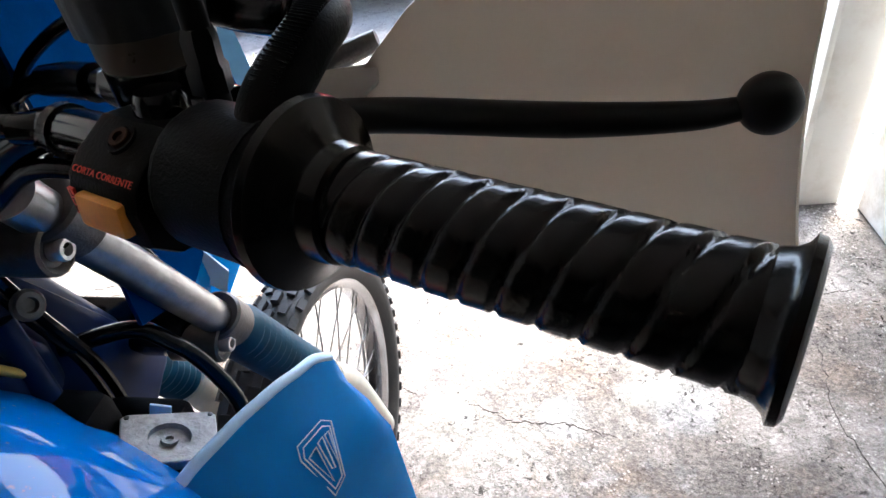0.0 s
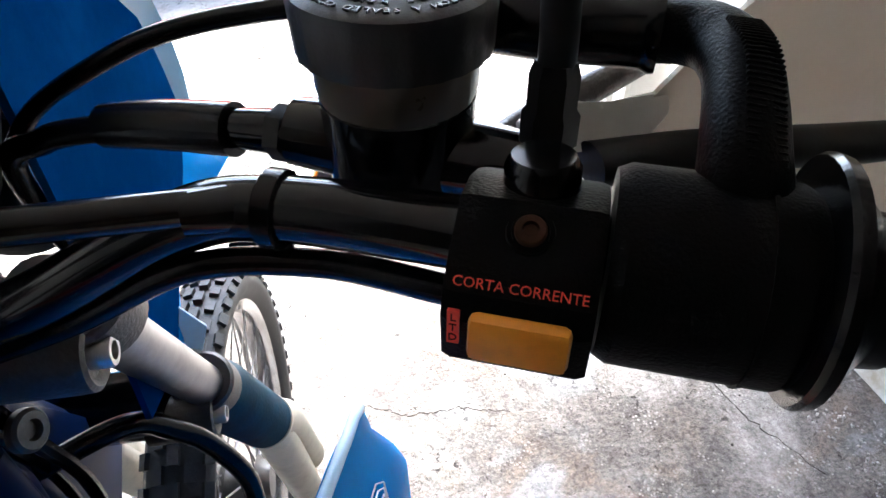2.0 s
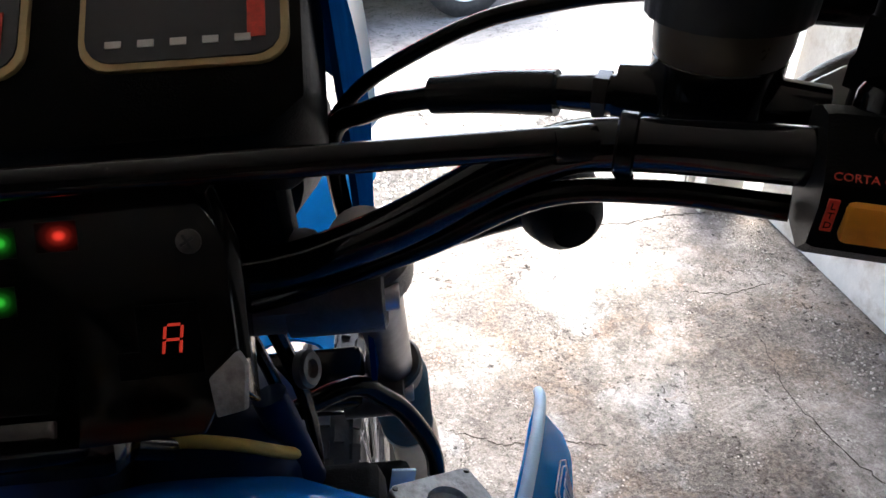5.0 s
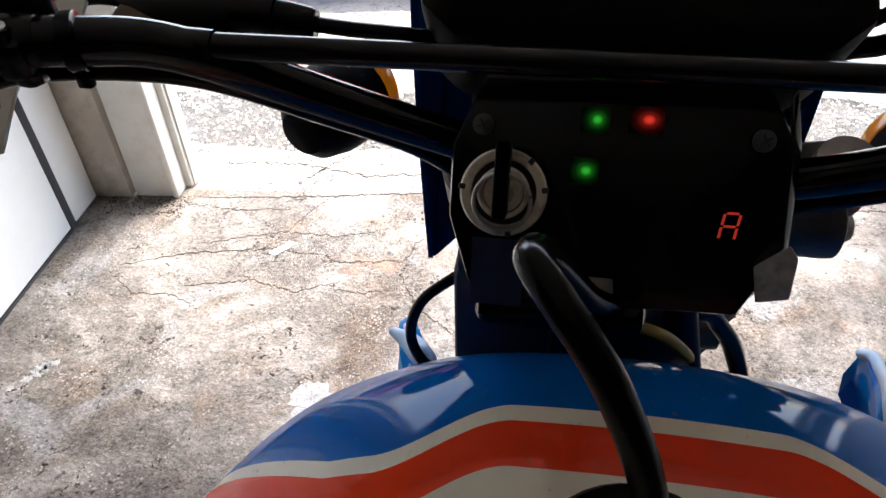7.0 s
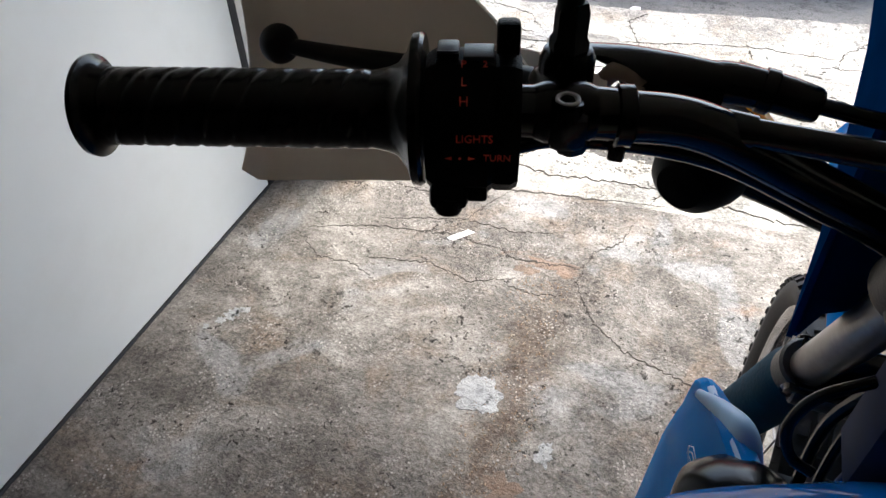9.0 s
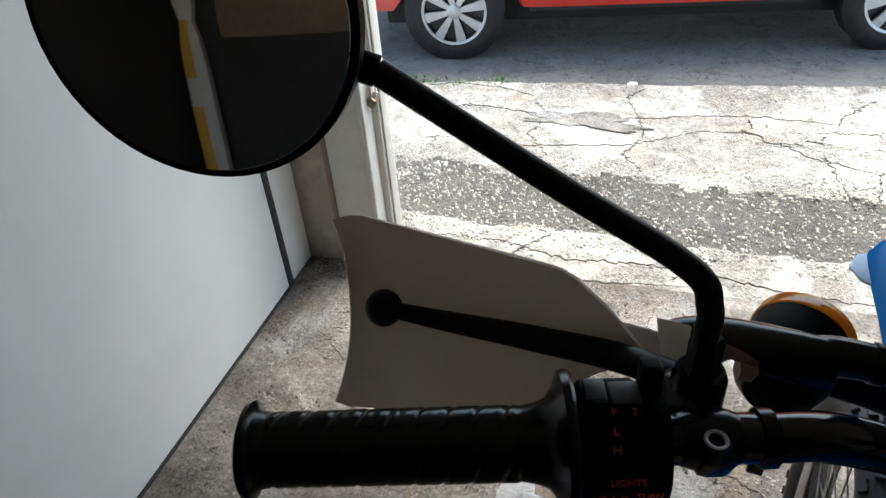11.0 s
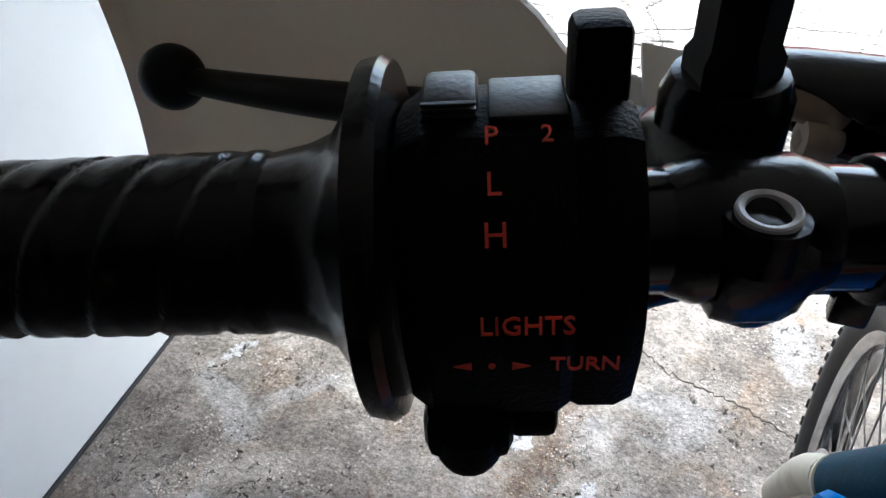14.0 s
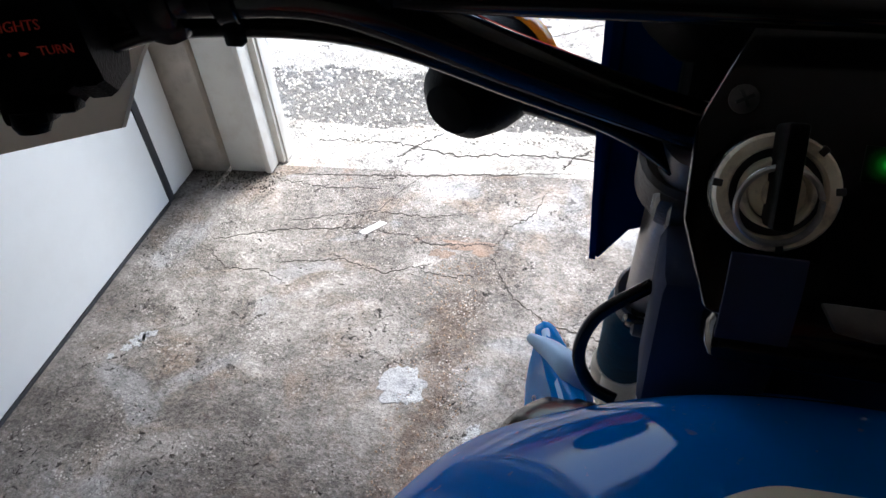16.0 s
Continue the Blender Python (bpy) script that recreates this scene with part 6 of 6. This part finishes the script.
# fuel tank
def tank_material():
    m = bpy.data.materials.new("tank paint")
    m.use_nodes = True
    nd, ln = m.node_tree.nodes, m.node_tree.links
    b = nd["Principled BSDF"]
    b.inputs["Roughness"].default_value = 0.5
    b.inputs["Specular IOR Level"].default_value = 0.0
    b.inputs["Coat Weight"].default_value = 0.45
    b.inputs["Coat Roughness"].default_value = 0.06
    tc, sx = nd.new("ShaderNodeTexCoord"), nd.new("ShaderNodeSeparateXYZ")
    ln.new(tc.outputs["Object"], sx.inputs["Vector"])

    def op(kind, a, bb=None):
        n = nd.new("ShaderNodeMath")
        n.operation = kind
        for i, v in enumerate((a, bb)):
            if v is None:
                continue
            if isinstance(v, (int, float)):
                n.inputs[i].default_value = v
            else:
                ln.new(v, n.inputs[i])
        return n.outputs[0]
    across = op("ABSOLUTE", op("SUBTRACT", sx.outputs["X"], 0.018))
    dip = nd.new("ShaderNodeMapRange")
    dip.interpolation_type = "SMOOTHSTEP"
    for key, value in (("From Min", 0.055), ("From Max", 0.115), ("To Min", 0.0), ("To Max", 0.028)):
        dip.inputs[key].default_value = value
    ln.new(across, dip.inputs["Value"])
    rise = op("MULTIPLY", op("MAXIMUM", op("SUBTRACT", across, 0.135), 0.0), 0.27)
    v = op("SUBTRACT", op("ADD", sx.outputs["Y"], dip.outputs["Result"]), rise)
    mr = nd.new("ShaderNodeMapRange")
    mr.inputs["From Min"].default_value, mr.inputs["From Max"].default_value = -0.2, 0.0
    ln.new(v, mr.inputs["Value"])
    r = nd.new("ShaderNodeValToRGB")
    r.color_ramp.interpolation = "CONSTANT"
    cream, red, blue = (0.82, 0.76, 0.62, 1), (0.8, 0.055, 0.015, 1), (0.0012, 0.12, 0.45, 1)
    e = r.color_ramp.elements
    e[0].position, e[0].color = 0.0, cream
    e[1].position, e[1].color = (-0.134 + 0.2) / 0.2, red
    for pos, c in (((-0.11 + 0.2) / 0.2, cream), ((-0.1 + 0.2) / 0.2, blue)):
        x = e.new(pos)
        x.color = c
    ln.new(mr.outputs["Result"], r.inputs["Fac"])
    nz = nd.new("ShaderNodeTexNoise")
    nz.inputs["Scale"].default_value, nz.inputs["Detail"].default_value = 160, 6
    ln.new(tc.outputs["Object"], nz.inputs["Vector"])
    r2 = nd.new("ShaderNodeValToRGB")
    r2.color_ramp.elements[0].position, r2.color_ramp.elements[1].position = 0.66, 0.74
    r2.color_ramp.elements[1].color = (0.5, 0.5, 0.5, 1)
    ln.new(nz.outputs["Fac"], r2.inputs["Fac"])
    mx = nd.new("ShaderNodeMix")
    mx.data_type = "RGBA"
    ln.new(r2.outputs["Color"], mx.inputs["Factor"])
    ln.new(r.outputs["Color"], mx.inputs["A"])
    mx.inputs["B"].default_value = (0.25, 0.17, 0.12, 1)
    ln.new(mx.outputs["Result"], b.inputs["Base Color"])
    return m


TANK = group_part("fuel_tank", "glossy blue fuel tank with red and cream stripes")
_tr = []
_half = [(0.0, 0.0), (0.2, 0.002), (0.36, 0.006), (0.5, 0.017), (0.64, 0.034), (0.78, 0.056), (0.9, 0.085), (0.97, 0.115), (1.0, 0.15)]
_wing = {
    0.015: [(0.0, 0.0), (0.03, 0.003), (0.06, 0.011), (0.08, 0.022), (0.1, 0.04), (0.125, 0.062), (0.155, 0.085), (0.18, 0.11), (0.19, 0.15)],
    -0.02: [(0.0, 0.0), (0.04, 0.002), (0.075, 0.01), (0.1, 0.022), (0.125, 0.04), (0.15, 0.058), (0.175, 0.078), (0.198, 0.105), (0.205, 0.155)],
}
for y, zt, hw, zb, cx in ((0.065, 1.028, 0.045, 0.9, 0.014), (0.045, 1.052, 0.075, 0.87, 0.014), (0.015, 1.086, 0.19, 0.85, 0.016), (-0.02, 1.126, 0.205, 0.84, 0.018), (-0.05, 1.163, 0.212, 0.83, 0.02), (-0.07, 1.174, 0.22, 0.83, 0.021), (-0.085, 1.179, 0.228, 0.82, 0.022), (-0.113, 1.1845, 0.24, 0.82, 0.023), (-0.15, 1.188, 0.252, 0.82, 0.024), (-0.22, 1.191, 0.26, 0.83, 0.024), (-0.32, 1.188, 0.246, 0.86, 0.02), (-0.42, 1.14, 0.17, 0.9, 0.014), (-0.5, 1.09, 0.12, 0.94, 0.012)):
    k = min(1.0, hw / 0.19)
    right = [(x, zt - d) for x, d in _wing[y]] if y in _wing else [(hw * t, zt - d * k) for t, d in _half]
    right += [(hw * 0.97, zb + 0.06), (hw * 0.8, zb)]
    _tr.append([V(cx + x, y, z) for x, z in right] + [V(cx - x, y, z) for x, z in right[::-1][:-1]])
_tank = part("tank_shell", skin(bmesh.new(), _tr), tank_material(), TANK, "blue tank shell with red and cream stripes", angle=60)
_tank.modifiers.new("rounding", "SUBSURF").levels = 2
_tank.modifiers["rounding"].render_levels = 2
part("filler_cap", lathe(V(0.009, -0.182, 1.18), (0, -0.05, 1), [(0, 0.038), (0.018, 0.038), (0.023, 0.035), (0.025, 0.026), (0.03, 0.016), (0.034, 0.01), (0.035, 0)], 36), PLASTIC, TANK, "black screw filler cap")
part("vent_hose", tube([V(0.008, -0.178, 1.208), V(0.005, -0.168, 1.235), V(-0.01, -0.158, 1.268), V(-0.027, -0.147, 1.289), V(-0.0355, -0.133, 1.2925), V(-0.03, -0.105, 1.27), V(-0.01, -0.066, 1.216), V(0.0085, -0.034, 1.178), V(0.02, 0.0, 1.13)], 0.0058, 14), RUBBER, TANK, "black rubber vent hose")
part("tank_nose", lathe(V(0.022, 0.035, 1.035), (0, 0.1, 1), [(0, 0.055), (0.03, 0.054), (0.05, 0.047), (0.062, 0.03), (0.066, 0.0)], 28), SHADENAVY, TANK)
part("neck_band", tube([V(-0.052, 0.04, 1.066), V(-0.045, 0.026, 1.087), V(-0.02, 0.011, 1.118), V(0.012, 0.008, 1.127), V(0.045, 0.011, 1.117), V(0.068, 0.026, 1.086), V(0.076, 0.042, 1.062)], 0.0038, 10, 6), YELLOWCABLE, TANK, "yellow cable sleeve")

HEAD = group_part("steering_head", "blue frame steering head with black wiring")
# Head and frame tubes: shade is painted in by the darkened blue.
part("head_tube", tube([V(0.009, 0.075, 1.15), V(0.009, 0.17, 0.95)], 0.032, 20), SHADENAVY, HEAD)
part("frame_spar", tube([V(0.009, 0.09, 1.1), V(0.009, 0.05, 0.95), V(0.009, 0.02, 0.7)], 0.028, 14), SHADENAVY, HEAD)
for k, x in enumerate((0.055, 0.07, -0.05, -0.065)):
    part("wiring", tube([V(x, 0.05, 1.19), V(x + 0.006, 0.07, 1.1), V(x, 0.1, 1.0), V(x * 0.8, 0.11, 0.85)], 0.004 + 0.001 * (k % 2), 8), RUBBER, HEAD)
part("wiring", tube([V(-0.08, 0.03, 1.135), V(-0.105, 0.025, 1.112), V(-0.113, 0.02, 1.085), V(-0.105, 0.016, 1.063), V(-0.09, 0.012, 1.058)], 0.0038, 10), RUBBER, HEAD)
part("frame_gusset", box(basis(V(0.022, 0.11, 0.99), (0, 0.5, -0.866), (1, 0, 0)), 0.24, 0.11, 0.05, 0.012), SHADENAVY, HEAD)
part("air_box", box(Matrix.Translation((0.075, 0.02, 1.0)), 0.1, 0.06, 0.09, 0.012), PLASTIC, HEAD)
part("coil_box", box(Matrix.Translation((-0.05, 0.02, 1.12)), 0.06, 0.05, 0.1, 0.008), CLOTH, HEAD)


def lean(u, flare):
    """How far a shroud stands out at that depth below its top edge."""
    t = min(1.0, max(0.0, (u - 0.04) / 0.2))
    return flare * t * t * (3 - 2 * t) + 0.01 * u


def shroud(c, s, flare, dz=0.0):
    """A flared side shroud: the top edge rises to the rear and tucks in to the tank."""
    g = group_part("tank_shroud", "blue plastic radiator shroud with a white outline emblem")
    grid = []
    n, m = 18, 12
    for i in range(n + 1):
        v = i / n
        y = 0.168 - 0.2 * v
        top = float(np.interp(v, [0, 0.03, 0.08, 0.14, 0.42, 0.64, 0.84, 1.0], [0.93, 0.958, 0.976, 0.985, 1.008, 1.017, 1.018, 1.012])) + dz
        row = []
        for j in range(-3, m + 1):
            u = max(0, j) / m
            z = top - (top - 0.58) * u - (0.004 if j == -3 else 0.0)
            out = (0, -0.003, -0.011, -0.024)[max(0, -j)] * min(1.0, 0.25 + v * 2.2) * (0.45 if s > 0 else 0.7) + 0.205 - 0.062 * v ** 1.4 + lean(u, flare)
            yy = y + 0.03 * u * (1 - v)
            row.append(V(c + s * out, yy, z))
        grid.append(row)
    part("shell", sheet(grid, 0.005), BLUE, g)
    part("edge_strip", tube([grid[i][3] + V(-s * 0.003, 0, 0.0) for i in range(1, n + 1, 2)], 0.0048, 10), PALEBLUE, g, "pale top edge")
    return g


SR = shroud(0.053, 1, 0.03)
SLF = shroud(0.052, -1, 0.006, -0.02)
part("inner_rib", tube([V(-0.155, 0.12, 0.975), V(-0.135, 0.1, 0.985), V(-0.118, 0.075, 0.99), V(-0.105, 0.05, 0.95)], [0.004, 0.009, 0.012, 0.012], 10), PALEBLUE, SLF, "pale blue inner rib")


def shroud_skin(c, s, flare, y, z):
    """The outer face of a shroud at that place."""
    u, v = 0.2, 0.4
    for _ in range(6):
        v = min(1.0, max(0.0, (0.168 - y + 0.03 * u * (1 - v)) / 0.2))
        u = (1.01 - z) / 0.43
    out = 0.205 - 0.062 * v ** 1.4 + lean(u, flare)
    return V(c + s * (out + 0.003), y, z)


for owner, c, s, flare in ((SR, 0.053, 1, 0.03), (SLF, 0.052, -1, 0.006)):
    for ring in ([(-0.024, 0.026), (-0.016, 0.038), (0.02, 0.034), (0.027, 0.024), (0.004, -0.044), (-0.016, -0.05), (-0.024, 0.026)], [(-0.02, 0.024), (-0.013, 0.032), (0.016, 0.029), (0.022, 0.022), (0.001, -0.038), (-0.013, -0.042), (-0.02, 0.024)], [(-0.017, 0.02), (-0.004, 0.021), (-0.011, -0.03), (-0.017, 0.02)], [(0.0, 0.022), (0.008, 0.022), (-0.003, -0.016), (-0.007, -0.012), (0.0, 0.022)], [(0.011, 0.021), (0.017, 0.02), (0.003, -0.022), (0.011, 0.021)]):
        part("emblem", tube([shroud_skin(c, s, flare, 0.079 + 0.85 * a, 0.925 + 0.8 * b - (0.02 if s < 0 else 0)) for a, b in ring], 0.0007, 6, 1), WHITEINK, owner, "white outline emblem")

PLATE = group_part("valve_plate", "square cast alloy plate with a round port and corner screws")
_pm = basis(V(0.166, 0.035, 1.004), (0.8, 0.42, -0.4), (0.33, 0.2, 0.92))
_pr = []
for kind, z in ((0, -0.009), (0, -0.001), (0.97, 0.0), (0.0146, 0.0), (0.0138, -0.005), (0.006, -0.0055), (0.0056, -0.002), (0.0028, -0.002), (0.0026, -0.005)):
    ring = []
    for k in range(40):
        a = 2 * math.pi * (k + 0.5) / 40
        c, s = math.cos(a), math.sin(a)
        q = 1 / max(abs(c), abs(s))
        if kind in (0, 0.97):
            f = q * (kind or 1.0)
            ring.append(_pm @ V(0.036 * c * f, 0.026 * s * f, z))
        else:
            ring.append(_pm @ V(kind * c * 1.12, kind * s, z))
    _pr.append(ring)
part("plate", skin(bmesh.new(), _pr), CASTPLATE, PLATE, angle=30)
for a in (-1, 1):
    for b in (-1, 1):
        part("screw", lathe(_pm @ V(0.0315 * a, 0.022 * b, -0.001), _pm.col[2].to_3d(), [(0, 0.0021), (0.0018, 0.0021), (0.0022, 0)], 10), DIALBLACK, PLATE)
part("duct_cap", lathe(V(-0.122, 0.026, 0.99), (-0.25, 0.35, 1), [(-0.05, 0.044), (-0.012, 0.044), (0.004, 0.039), (0.014, 0.026), (0.018, 0.012), (0.019, 0.0)], 32), RUBBER, HEAD, "black rubber duct cap")
part("frame_bolt", lathe(V(0.083, 0.06, 1.119), (1, -0.3, 0.3), [(0, 0.012), (0.005, 0.012), (0.007, 0.01), (0.007, 0.006), (0.003, 0.005), (0.003, 0)], 18), DARKSTEEL, HEAD)
part("coolant_hose", tube([V(0.05, 0.09, 1.04), V(0.1, 0.12, 1.035), V(0.122, 0.13, 1.01), V(0.14, 0.135, 0.98), V(0.158, 0.135, 0.93), V(0.16, 0.13, 0.88)], 0.008, 12), RUBBER, HEAD, "black rubber coolant hose")
part("radiator_side", box(Matrix.Translation((0.1, 0.085, 0.84)), 0.08, 0.035, 0.26, 0.008), PLASTIC, HEAD, "black radiator end tank")
part("radiator_tab", box(basis(V(0.131, 0.064, 0.972), (1, 0.1, -0.25), (0, -1, 0.3)), 0.018, 0.05, 0.003, 0.0008), PALEBLUE, HEAD, "pale blue mounting tab")
part("frame_tube", tube([V(0.062, 0.05, 1.11), V(0.085, 0.03, 1.0), V(0.1, 0.02, 0.85)], 0.011, 12), SHADENAVY, HEAD)
part("frame_tube", tube([V(-0.04, 0.05, 1.11), V(-0.06, 0.03, 1.0), V(-0.075, 0.02, 0.85)], 0.011, 12), SHADENAVY, HEAD)

# rest of the machine, mostly under the camera
REAR = group_part("engine", "dark engine and frame below the tank")
part("crankcase", box(Matrix.Translation((0.012, 0.0, 0.45)), 0.26, 0.4, 0.36, 0.04), GREYALLOY, REAR)
part("cylinder", box(Matrix.Translation((0.012, 0.06, 0.72)), 0.15, 0.16, 0.24, 0.02), GREYALLOY, REAR)
part("radiator", box(Matrix.Translation((0.012, 0.11, 0.78)), 0.24, 0.03, 0.24, 0.006), DIALBLACK, REAR)
SEAT = group_part("seat", "black vinyl seat")
part("cushion", box(Matrix.Translation((0.012, -0.78, 0.97)), 0.24, 0.62, 0.12, 0.04), RUBBER, SEAT)
RW = group_part("rear_wheel", "knobbly rear wheel")
part("tyre", lathe(V(0.012, -0.84, 0.32), (1, 0, 0), [(-0.03, 0.22), (-0.05, 0.24), (-0.055, 0.29), (-0.03, 0.32), (0.03, 0.32), (0.055, 0.29), (0.05, 0.24), (0.03, 0.22)], 60, loop=True), TYRE, RW)
part("rim", lathe(V(0.012, -0.84, 0.32), (1, 0, 0), [(-0.03, 0.235), (-0.02, 0.21), (0.02, 0.21), (0.03, 0.235)], 50), SILVER, RW)
part("hub", lathe(V(0.012, -0.84, 0.32), (1, 0, 0), [(-0.06, 0.03), (-0.04, 0.06), (0.04, 0.06), (0.06, 0.03)], 24), GREYALLOY, RW)
part("swingarm", box(basis(V(0.012, -0.5, 0.4), (0, 1, 0.15), (0, 0, 1)), 0.66, 0.22, 0.06, 0.01), GREYALLOY, REAR)
STAND = group_part("centre_stand", "steel stand holding the motorcycle upright")
for x in (-0.13, 0.15):
    part("stand_leg", tube([V(x * 0.8, -0.15, 0.3), V(x * 1.3, -0.2, 0.012)], 0.013, 10), BLACKPAINT, STAND)
